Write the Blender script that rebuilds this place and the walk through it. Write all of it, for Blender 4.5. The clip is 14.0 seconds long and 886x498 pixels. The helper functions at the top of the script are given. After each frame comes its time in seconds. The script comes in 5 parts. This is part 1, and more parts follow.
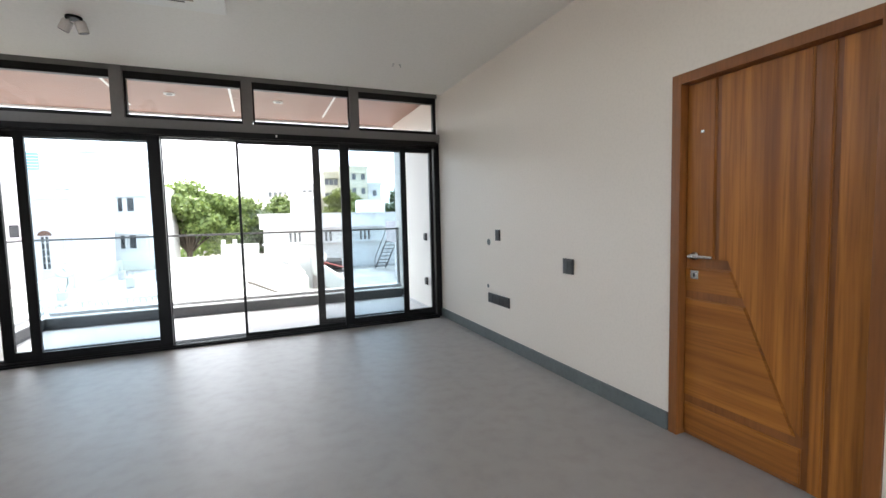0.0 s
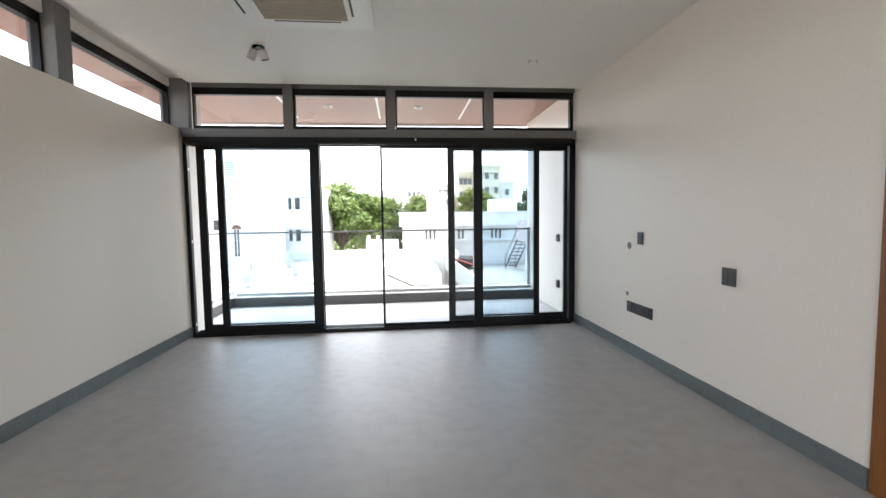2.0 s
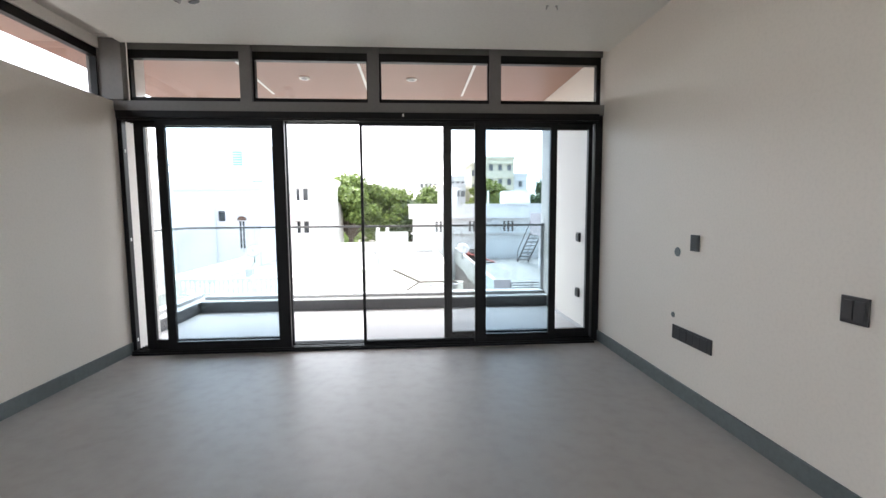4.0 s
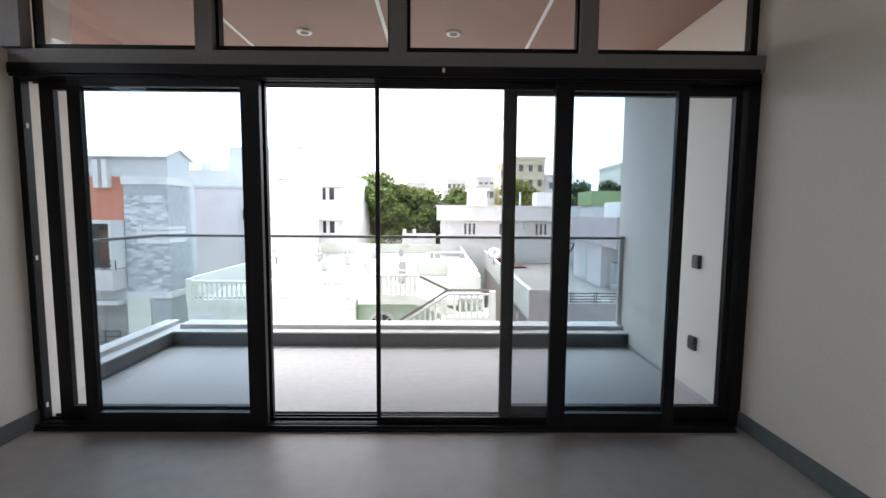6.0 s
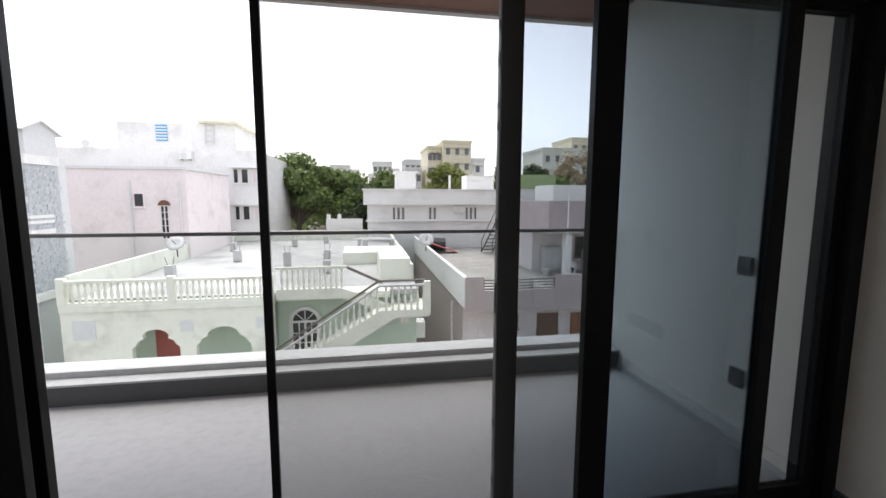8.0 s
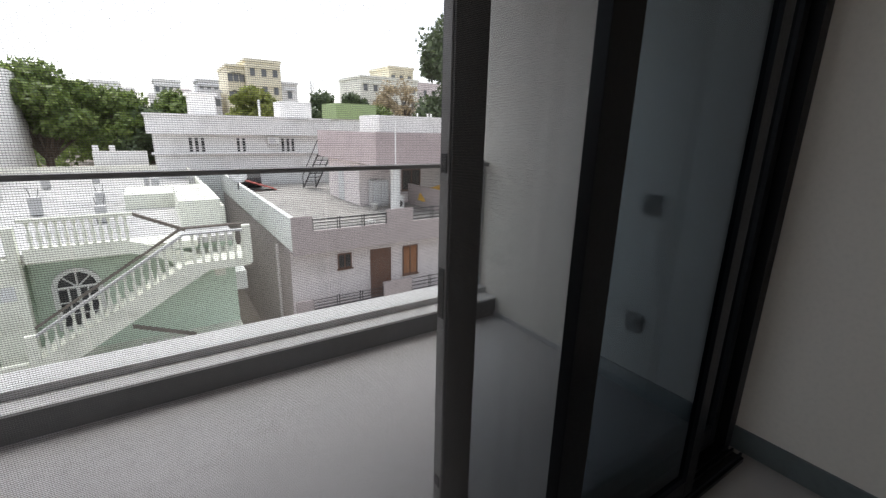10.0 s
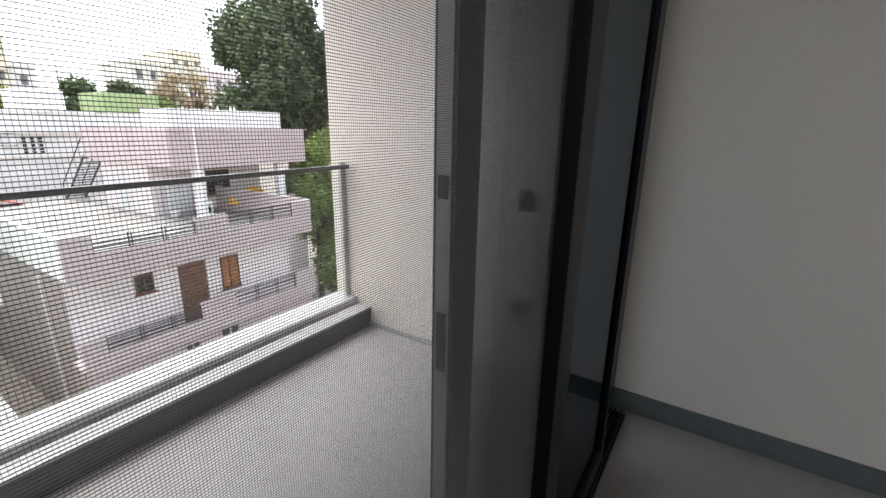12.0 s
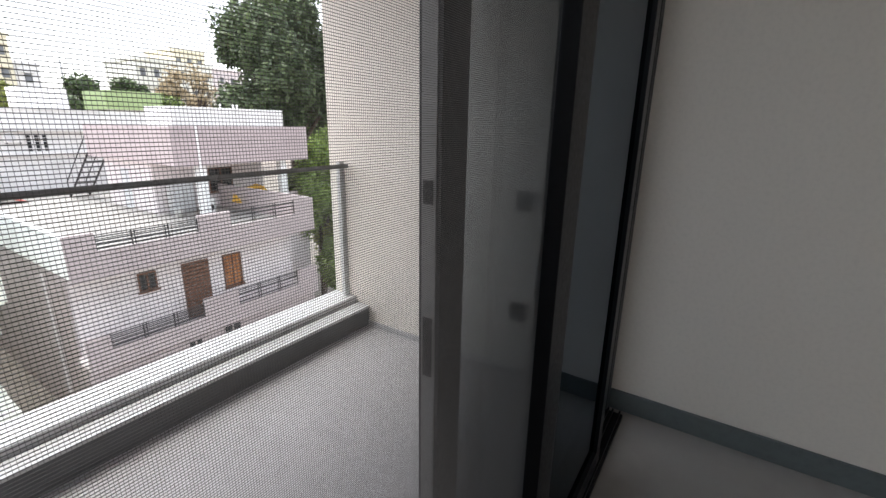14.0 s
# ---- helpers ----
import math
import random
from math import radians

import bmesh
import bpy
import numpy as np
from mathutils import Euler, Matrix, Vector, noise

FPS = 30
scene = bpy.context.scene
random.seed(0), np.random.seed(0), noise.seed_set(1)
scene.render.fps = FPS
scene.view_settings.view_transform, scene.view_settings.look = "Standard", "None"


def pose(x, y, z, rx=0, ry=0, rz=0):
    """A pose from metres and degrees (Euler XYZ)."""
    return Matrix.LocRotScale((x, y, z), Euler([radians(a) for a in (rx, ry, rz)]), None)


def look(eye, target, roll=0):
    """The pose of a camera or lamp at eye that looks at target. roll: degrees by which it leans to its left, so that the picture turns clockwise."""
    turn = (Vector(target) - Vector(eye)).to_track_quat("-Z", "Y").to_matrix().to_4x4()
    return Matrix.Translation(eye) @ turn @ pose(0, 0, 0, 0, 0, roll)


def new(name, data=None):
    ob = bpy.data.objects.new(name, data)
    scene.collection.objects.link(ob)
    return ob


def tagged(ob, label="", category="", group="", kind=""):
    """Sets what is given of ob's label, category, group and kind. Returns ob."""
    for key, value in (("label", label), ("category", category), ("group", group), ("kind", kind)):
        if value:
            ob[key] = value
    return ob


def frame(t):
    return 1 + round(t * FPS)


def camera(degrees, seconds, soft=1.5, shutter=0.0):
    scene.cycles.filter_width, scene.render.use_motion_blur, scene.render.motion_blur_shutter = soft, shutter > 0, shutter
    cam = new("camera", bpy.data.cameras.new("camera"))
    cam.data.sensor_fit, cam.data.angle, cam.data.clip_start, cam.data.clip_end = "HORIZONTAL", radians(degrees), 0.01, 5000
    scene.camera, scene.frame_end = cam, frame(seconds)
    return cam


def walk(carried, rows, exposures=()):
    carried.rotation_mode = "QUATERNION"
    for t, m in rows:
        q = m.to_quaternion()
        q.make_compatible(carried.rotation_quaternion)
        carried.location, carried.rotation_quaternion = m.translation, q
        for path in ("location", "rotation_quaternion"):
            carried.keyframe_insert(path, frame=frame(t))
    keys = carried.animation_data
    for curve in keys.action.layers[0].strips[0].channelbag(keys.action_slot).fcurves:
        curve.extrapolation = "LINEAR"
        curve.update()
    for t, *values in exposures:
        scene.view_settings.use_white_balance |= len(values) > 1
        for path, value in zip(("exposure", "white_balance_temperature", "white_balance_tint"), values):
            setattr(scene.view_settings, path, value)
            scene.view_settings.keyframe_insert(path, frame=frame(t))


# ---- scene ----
cam = camera(91.2, 14.0)
PATH = [
    (0, (-2.29, -5.507, 1.355), (-1.516, -3.668, 1.213), -1.4),
    (0.5, (-2.281, -5.479, 1.38), (-1.892, -3.522, 1.247), -1.6),
    (1, (-2.257, -5.486, 1.375), (-1.985, -3.509, 1.244), -1.2),
    (1.5, (-2.303, -5.485, 1.374), (-2.069, -3.503, 1.244), -0.9),
    (2, (-2.273, -5.461, 1.366), (-2.076, -3.475, 1.231), -0.8),
    (2.5, (-2.163, -5.412, 1.351), (-1.985, -3.425, 1.212), -0.8),
    (3, (-2.033, -5.204, 1.356), (-1.852, -3.219, 1.194), -0.7),
    (5.5, (-1.966, -3.193, 1.459), (-1.936, -1.201, 1.285), 0.3),
    (6, (-2.08, -2.871, 1.465), (-2.062, -0.878, 1.296), 0.4),
    (6.5, (-2.132, -2.563, 1.477), (-2.11, -0.571, 1.301), 0.3),
    (7, (-2.119, -2.194, 1.477), (-1.979, -0.208, 1.291), 0.6),
    (9.3, (-2.213, -0.986, 1.449), (-1.322, 0.753, 1.021), 1.5),
    (9.5, (-2.215, -0.926, 1.437), (-1.203, 0.735, 0.971), 2.0),
    (10, (-2.168, -0.706, 1.437), (-1.1, 0.9, 0.908), 1.4),
    (10.5, (-2.169, -0.543, 1.44), (-0.907, 0.913, 0.902), 2.6),
    (11, (-2.245, -0.428, 1.449), (-0.762, 0.803, 0.915), 2.3),
    (11.5, (-2.272, -0.372, 1.462), (-0.695, 0.731, 0.917), 0.9),
    (12, (-2.277, -0.337, 1.467), (-0.657, 0.704, 0.929), 1.0),
    (12.5, (-2.291, -0.325, 1.494), (-0.66, 0.697, 0.951), 1.0),
    (13, (-2.237, -0.313, 1.486), (-0.601, 0.702, 0.946), 1.1),
    (13.5, (-2.24, -0.338, 1.481), (-0.605, 0.68, 0.941), 1.3),
    (14, (-2.255, -0.358, 1.479), (-0.644, 0.692, 0.931), 1.0),
]
EXPOSURES = [
    (0.0, 3.35, 6480, 10),
    (3.0, 3.4, 6460, 10),
    (5.5, 2.6, 6500, 12),
    (6.5, 2.05, 6530, 12),
    (7.0, 1.6, 6560, 12),
    (9.3, 1.55, 6560, 12),
    (10.2, 1.7, 6560, 12),
    (11.0, 2.1, 6520, 12),
    (12.0, 2.25, 6500, 12),
    (14.0, 2.2, 6500, 12),
]
walk(cam, [(t, look(eye, target, roll)) for t, eye, target, roll in PATH], EXPOSURES)

# ---- light ----
world = bpy.data.worlds.new("world")
scene.world = world
world.use_nodes = True
sky = world.node_tree.nodes.new("ShaderNodeTexSky")
sky.sky_type = 'NISHITA'
sky.sun_disc = False
sky.sun_elevation, sky.sun_rotation = radians(72), radians(-15)
sky.air_density, sky.dust_density, sky.ozone_density = 1.0, 2.0, 1.0
world.node_tree.nodes["Background"].inputs["Strength"].default_value = 0.15
veil = world.node_tree.nodes.new("ShaderNodeHueSaturation")
veil.inputs["Saturation"].default_value = 0.3
world.node_tree.links.new(sky.outputs[0], veil.inputs["Color"])
world.node_tree.links.new(veil.outputs[0], world.node_tree.nodes["Background"].inputs[0])
sun = new("sun", bpy.data.lights.new("sun", 'SUN'))
sun.data.energy, sun.data.angle, sun.data.color = 0.9, radians(40), (1.0, 0.97, 0.92)
sun.matrix_world = look((-4, 13, 44), (0, 0, 0))


# ---- materials ----
def material(name, col, col2=None, rough=0.6, metal=0.0, big=0.6, fine=18.0, amount=0.5, bump=0.15, stretch=(1, 1, 1), spec=0.5, dirt=None, dirt_scale=1.3, dirt_amount=0.0, per_piece=0.0):
    """Two scales of noise between two colours, fine relief, and optional patches of dirt."""
    m = bpy.data.materials.new(name)
    m.use_nodes = True
    nt = m.node_tree
    N, L = nt.nodes, nt.links
    b = N["Principled BSDF"]
    b.inputs["Roughness"].default_value, b.inputs["Metallic"].default_value = rough, metal
    b.inputs["Specular IOR Level"].default_value = spec
    geo = N.new("ShaderNodeNewGeometry")
    mp = N.new("ShaderNodeMapping")
    mp.inputs["Scale"].default_value = stretch
    L.new(geo.outputs["Position"], mp.inputs["Vector"])

    def noise_node(scale, detail):
        n = N.new("ShaderNodeTexNoise")
        n.inputs["Scale"].default_value, n.inputs["Detail"].default_value = scale, detail
        L.new(mp.outputs[0], n.inputs["Vector"])
        return n

    def mixed(a, c, f):
        x = N.new("ShaderNodeMix")
        x.data_type = 'RGBA'
        for sock, v in ((x.inputs[6], a), (x.inputs[7], c)):
            if isinstance(v, tuple):
                sock.default_value = (*v, 1)
            else:
                L.new(v, sock)
        L.new(f, x.inputs[0])
        return x.outputs[2]

    def ramp(sock, lo, hi, top=1.0):
        r = N.new("ShaderNodeMapRange")
        r.inputs[1].default_value, r.inputs[2].default_value, r.inputs[4].default_value = lo, hi, top
        L.new(sock, r.inputs[0])
        return r.outputs[0]
    col2 = col2 or tuple(c * 0.8 for c in col)
    nb, nf = noise_node(big, 5), noise_node(fine, 6)
    c = mixed(col, col2, ramp(nb.outputs[0], 0.35, 0.7, amount))
    c = mixed(c, tuple(v * 0.82 for v in col2), ramp(nf.outputs[0], 0.45, 0.75, amount * 0.7))
    if dirt:
        nd = noise_node(dirt_scale, 8)
        nd.inputs["Roughness"].default_value = 0.65
        c = mixed(c, dirt, ramp(nd.outputs[0], 0.52, 0.72, dirt_amount))
    if per_piece:
        oi = N.new("ShaderNodeObjectInfo")
        hs = N.new("ShaderNodeHueSaturation")
        L.new(ramp(oi.outputs["Random"], 0, 1, per_piece), hs.inputs["Value"])
        hs.inputs["Value"].default_value = 1
        add = N.new("ShaderNodeMath")
        add.inputs[1].default_value = 1 - per_piece / 2
        L.new(ramp(oi.outputs["Random"], 0, 1, per_piece), add.inputs[0])
        L.new(add.outputs[0], hs.inputs["Value"])
        L.new(c, hs.inputs["Color"])
        c = hs.outputs[0]
    L.new(c, b.inputs["Base Color"])
    rr = N.new("ShaderNodeMath")
    rr.operation = 'MULTIPLY_ADD'
    rr.inputs[1].default_value, rr.inputs[2].default_value = 0.2, rough - 0.1
    L.new(nf.outputs[0], rr.inputs[0])
    L.new(rr.outputs[0], b.inputs["Roughness"])
    if bump:
        bp = N.new("ShaderNodeBump")
        bp.inputs["Strength"].default_value, bp.inputs["Distance"].default_value = bump, 0.01
        L.new(nf.outputs[0], bp.inputs["Height"])
        L.new(bp.outputs[0], b.inputs["Normal"])
    return m


def glass_material(name, tint, gloss=1.0, power=4.5, coat=(1, 1, 1)):
    m = bpy.data.materials.new(name)
    m.use_nodes = True
    nt = m.node_tree
    nt.nodes.remove(nt.nodes["Principled BSDF"])
    tr, gl = nt.nodes.new("ShaderNodeBsdfTransparent"), nt.nodes.new("ShaderNodeBsdfGlossy")
    tr.inputs[0].default_value = (*tint, 1)
    gl.inputs["Roughness"].default_value = 0.02
    gl.inputs["Color"].default_value = (*coat, 1)
    lw, pw, mul, mx = nt.nodes.new("ShaderNodeLayerWeight"), nt.nodes.new("ShaderNodeMath"), nt.nodes.new("ShaderNodeMath"), nt.nodes.new("ShaderNodeMixShader")
    lw.inputs[0].default_value = 0.5
    pw.operation, mul.operation = 'POWER', 'MULTIPLY_ADD'
    pw.inputs[1].default_value = power
    mul.inputs[1].default_value, mul.inputs[2].default_value = .8 * gloss, .035 * gloss
    mul.use_clamp = True
    nt.links.new(lw.outputs["Facing"], pw.inputs[0])
    nt.links.new(pw.outputs[0], mul.inputs[0])
    nt.links.new(mul.outputs[0], mx.inputs[0])
    nt.links.new(tr.outputs[0], mx.inputs[1])
    nt.links.new(gl.outputs[0], mx.inputs[2])
    nt.links.new(mx.outputs[0], nt.nodes["Material Output"].inputs[0])
    return m


def leaf_material(name, a, c):
    m = bpy.data.materials.new(name)
    m.use_nodes = True
    nt = m.node_tree
    b = nt.nodes["Principled BSDF"]
    g = nt.nodes.new("ShaderNodeNewGeometry")
    x = nt.nodes.new("ShaderNodeMix")
    x.data_type = 'RGBA'
    x.inputs[6].default_value, x.inputs[7].default_value = (*a, 1), (*c, 1)
    nt.links.new(g.outputs["Random Per Island"], x.inputs[0])
    nt.links.new(x.outputs[2], b.inputs["Base Color"])
    b.inputs["Roughness"].default_value = 0.55
    tl, ms = nt.nodes.new("ShaderNodeBsdfTranslucent"), nt.nodes.new("ShaderNodeMixShader")
    nt.links.new(x.outputs[2], tl.inputs[0])
    ms.inputs[0].default_value = 0.3
    nt.links.new(b.outputs[0], ms.inputs[1])
    nt.links.new(tl.outputs[0], ms.inputs[2])
    nt.links.new(ms.outputs[0], nt.nodes["Material Output"].inputs[0])
    return m


PLASTER = material("cream_wall_paint", (.76, .70, .625), (.72, .66, .585), rough=.55, big=.7, fine=55, amount=.35, bump=.05)
CEILING = material("ceiling_paint", (.78, .75, .70), (.74, .71, .66), rough=.6, big=.5, fine=40, amount=.3, bump=.03)
CEMENT = material("grey_cement_floor", (.34, .317, .293), (.285, .267, .249), spec=.38, rough=.46, big=.5, fine=9, amount=.4, bump=.03, dirt=(.41, .395, .375), dirt_scale=1.1, dirt_amount=.4)
SKIRT = material("grey_green_stone", (.13, .15, .15), (.09, .105, .105), rough=.45, big=2.5, fine=30, amount=.6, bump=.06)
BLACK = material("black_aluminium", (.006, .006, .007), (.004, .004, .005), rough=.38, spec=.2, big=3, fine=80, amount=.4, bump=.02)
STEEL = material("grey_painted_steel", (.16, .155, .15), (.13, .128, .125), rough=.5, big=1.2, fine=30, amount=.4, bump=.05)
CHARCOAL = material("charcoal_plastic", (.03, .029, .03), (.022, .022, .022), rough=.4, big=8, fine=90, amount=.3, bump=.02)
WIRE = material("grey_mesh_wire", (.10, .094, .088), (.08, .076, .072), rough=.6, big=9, fine=90, amount=.3, bump=0)
TINTED = glass_material("blue_tinted_glass", (.79, .862, .905), 1.25, 1.65, (.22, .25, .28))
CLEAR = glass_material("clear_glass", (.965, .97, .975), 1.1, 2.4)
GREYGLASS = glass_material("grey_tinted_glass", (.79, .825, .85), 1.3, 1.6, (.25, .27, .29))
RAILGLASS = glass_material("railing_glass", (.955, .975, .97), .55)
TEAK = material("teak_veneer", (.42, .16, .03), (.21, .07, .013), rough=.36, big=2.6, fine=16, amount=1.0, bump=.05, stretch=(5, 5, .16), spec=.4, dirt=(.12, .038, .01), dirt_scale=1.5, dirt_amount=.75)
TEAKFLAT = material("teak_veneer_crosswise", (.42, .16, .03), (.23, .078, .015), rough=.36, big=2.6, fine=16, amount=1.0, bump=.05, stretch=(5, .2, 5), spec=.4, dirt=(.14, .045, .012), dirt_scale=1.5, dirt_amount=.6)
TEAKDARK = material("dark_teak_frame", (.25, .09, .022), (.16, .055, .014), rough=.4, big=2.2, fine=16, amount=.7, bump=.05, stretch=(5, 5, .35))
CHROME = material("brushed_steel", (.6, .59, .57), (.5, .5, .49), rough=.25, metal=1, big=5, fine=90, amount=.3, bump=.02)
WHITEPL = material("white_plastic", (.78, .77, .74), (.74, .73, .70), rough=.4, big=2, fine=60, amount=.25, bump=.01)
GRILLE = material("beige_filter_grille", (.36, .30, .22), (.32, .265, .195), rough=.6, big=4, fine=120, amount=.4, bump=.1)
SILVER = material("silver_lamp_metal", (.5, .48, .46), (.42, .41, .4), rough=.4, metal=.5, big=4, fine=60, amount=.3, bump=.02)
SOFFIT = material("brown_soffit_board", (.27, .135, .095), (.22, .11, .077), rough=.5, big=1.4, fine=9, amount=.6, bump=.04, stretch=(1, 6, 1))
OUTWALL = material("balcony_wall_paint", (.235, .23, .226), (.21, .206, .202), rough=.7, big=.8, fine=35, amount=.45, bump=.12)
PIERPAINT = material("cream_pier_paint", (.70, .67, .62), (.64, .61, .57), rough=.7, big=.8, fine=35, amount=.45, bump=.12)
BALFLOOR = material("balcony_cement", (.42, .405, .405), (.36, .35, .35), rough=.6, big=1.1, fine=16, amount=.5, bump=.05, dirt=(.42, .405, .40), dirt_scale=1.8, dirt_amount=.35)
KERB = material("dark_grey_kerb", (.095, .092, .093), (.07, .068, .069), rough=.6, big=1.5, fine=20, amount=.5, bump=.08)
COPING = material("grey_coping", (.50, .49, .485), (.42, .41, .405), rough=.6, big=1.7, fine=24, amount=.5, bump=.08)
MINT = material("mint_green_paint", (.58, .68, .56), (.53, .63, .51), rough=.8, big=.5, fine=7, amount=.5, bump=.15, dirt=(.36, .38, .30), dirt_scale=.9, dirt_amount=.4)
LEMON = material("pale_lemon_paint", (.77, .77, .68), (.71, .71, .63), rough=.8, big=.5, fine=7, amount=.5, bump=.15, dirt=(.38, .37, .31), dirt_scale=1.1, dirt_amount=.5)
WHITEWASH = material("weathered_white_paint", (.80, .79, .77), (.73, .72, .70), rough=.8, big=.4, fine=6, amount=.5, bump=.12, dirt=(.42, .41, .39), dirt_scale=.6, dirt_amount=.4)
MAUVE = material("dusty_mauve_paint", (.465, .395, .388), (.415, .35, .345), rough=.8, big=.4, fine=6, amount=.5, bump=.1, dirt=(.28, .24, .24), dirt_scale=.7, dirt_amount=.4)
BLUSH = material("blush_white_paint", (.78, .71, .70), (.71, .645, .635), rough=.8, big=.5, fine=6, amount=.5, bump=.1, dirt=(.42, .38, .37), dirt_scale=.7, dirt_amount=.4)
# stained cement of the roofs, which also gives the carport its painted shade
ROOFCEM_AND_SHADE = material("stained_roof_cement", (.36, .34, .32), (.27, .255, .24), rough=.85, big=.35, fine=5, amount=.8, bump=.15, dirt=(.15, .145, .14), dirt_scale=.5, dirt_amount=.7)
LIMEWASH = material("limewashed_roof", (.47, .46, .45), (.35, .345, .34), rough=.85, big=.35, fine=5, amount=.8, bump=.15, dirt=(.22, .215, .21), dirt_scale=.32, dirt_amount=.9)
TERRACOTTA = material("terracotta_paint", (.60, .24, .155), (.53, .21, .135), rough=.8, big=.5, fine=7, amount=.5, bump=.1)
GREYPAINT = material("light_grey_paint", (.66, .66, .66), (.60, .60, .60), rough=.75, big=.5, fine=7, amount=.45, bump=.1)
STONE = material("grey_split_stone", (.64, .655, .67), (.50, .515, .535), rough=.8, big=2.5, fine=16, amount=.6, bump=.3, per_piece=.6)
MORTAR = material("pale_mortar", (.52, .53, .54), (.45, .46, .47), rough=.9, big=2, fine=20, amount=.5, bump=.2)
OCHRE = material("ochre_yellow_paint", (.74, .69, .53), (.68, .63, .49), rough=.8, big=.2, fine=2, amount=.5, bump=0)
FARPANE = material("grey_distant_glass", (.15, .16, .17), (.11, .118, .125), rough=.3, big=1, fine=8, amount=.4, bump=0)
# dark window glass, used too as painted shade at the red house entrance
PANE_AND_SHADE = material("dark_window_glass", (.03, .033, .036), (.02, .022, .025), rough=.15, big=1, fine=8, amount=.4, bump=0)
BROWNWOOD = material("brown_painted_wood", (.16, .075, .045), (.11, .05, .03), rough=.6, big=2, fine=12, amount=.6, bump=.1, stretch=(4, 4, .5))
HANDRAIL = material("taupe_handrail_paint", (.17, .14, .12), (.12, .10, .085), rough=.7, big=2, fine=14, amount=.5, bump=.1)
CURTAIN = material("orange_brown_curtain", (.38, .16, .06), (.24, .09, .035), rough=.8, big=3, fine=14, amount=.7, bump=.1, stretch=(5, 5, .4))
IRON = material("black_painted_iron", (.02, .02, .022), (.03, .026, .024), rough=.5, big=3, fine=30, amount=.5, bump=.05)
RUSTRED = material("faded_red_paint", (.42, .10, .08), (.33, .08, .065), rough=.7, big=1, fine=9, amount=.5, bump=.1)
TARP = material("yellow_tarpaulin", (.80, .46, .05), (.70, .36, .04), rough=.6, big=2, fine=9, amount=.6, bump=.2)
LIME = material("lime_green_sheet", (.33, .43, .2), (.29, .38, .18), rough=.6, big=.5, fine=6, amount=.5, bump=0)
EARTH = material("dusty_ground", (.23, .20, .17), (.17, .15, .13), rough=.9, big=.15, fine=2.5, amount=.7, bump=.2)
BARK = material("tree_bark", (.10, .075, .055), (.06, .045, .035), rough=.9, big=3, fine=14, amount=.7, bump=.4)
BLUE = material("sky_blue_shutter", (.10, .38, .62), (.09, .33, .55), rough=.6, big=1, fine=9, amount=.4, bump=0)
LEAF_LIGHT = leaf_material("light_green_leaves", (.12, .19, .04), (.22, .29, .07))
LEAF_DARK = leaf_material("dark_green_leaves", (.05, .082, .035), (.11, .15, .062))
LEAF_MID = leaf_material("mid_green_leaves", (.085, .135, .03), (.19, .25, .065))
LEAF_YELLOW = leaf_material("yellow_green_leaves", (.17, .21, .045), (.27, .29, .07))
LEAF_DRY = leaf_material("dry_blossom", (.36, .30, .2), (.46, .38, .24))


# ---- mesh helpers ----
def box(bm, x0, x1, y0, y1, z0, z1, bev=0.0):
    xs, ys, zs = sorted((x0, x1)), sorted((y0, y1)), sorted((z0, z1))
    v = [bm.verts.new((x, y, z)) for x in xs for y in ys for z in zs]
    fs = [bm.faces.new([v[i] for i in q]) for q in ((0, 1, 3, 2), (4, 6, 7, 5), (0, 4, 5, 1), (2, 3, 7, 6), (0, 2, 6, 4), (1, 5, 7, 3))]
    if bev:
        es = list({e for f in fs for e in f.edges})
        bmesh.ops.bevel(bm, geom=es, offset=bev, segments=2, affect='EDGES', profile=0.7)


def rod(bm, a, c, r0, r1=None, seg=8):
    """A round bar from a to c."""
    a, c = Vector(a), Vector(c)
    r1 = r0 if r1 is None else r1
    q = (c - a).to_track_quat('Z', 'Y')
    rings = [[bm.verts.new(p + q @ Vector((r * math.cos(6.28318 * i / seg), r * math.sin(6.28318 * i / seg), 0))) for i in range(seg)] for p, r in ((a, r0), (c, r1))]
    for i in range(seg):
        j = (i + 1) % seg
        bm.faces.new((rings[0][i], rings[0][j], rings[1][j], rings[1][i]))
    bm.faces.new(rings[0][::-1])
    bm.faces.new(rings[1])


def lathe(bm, profile, seg=10, at=(0, 0, 0)):
    """A turned solid about z from (radius, height) pairs."""
    rings = [[bm.verts.new((at[0] + r * math.cos(6.28318 * i / seg), at[1] + r * math.sin(6.28318 * i / seg), at[2] + z)) for i in range(seg)] for r, z in profile]
    for lo, hi in zip(rings, rings[1:]):
        for i in range(seg):
            bm.faces.new((lo[i], lo[(i + 1) % seg], hi[(i + 1) % seg], hi[i]))
    bm.faces.new(rings[0][::-1])
    bm.faces.new(rings[-1])


def prism(bm, outline, axis, lo, hi):
    """An outline of (u, v) pushed along an axis: 'x' takes (y, z), 'y' takes (x, z), 'z' takes (x, y)."""
    put = {'x': lambda u, v, w: (w, u, v), 'y': lambda u, v, w: (u, w, v), 'z': lambda u, v, w: (u, v, w)}[axis]
    a = [bm.verts.new(put(u, v, lo)) for u, v in outline]
    c = [bm.verts.new(put(u, v, hi)) for u, v in outline]
    n = len(outline)
    bm.faces.new(a)
    bm.faces.new(c[::-1])
    for i in range(n):
        bm.faces.new((a[i], c[i], c[(i + 1) % n], a[(i + 1) % n]))


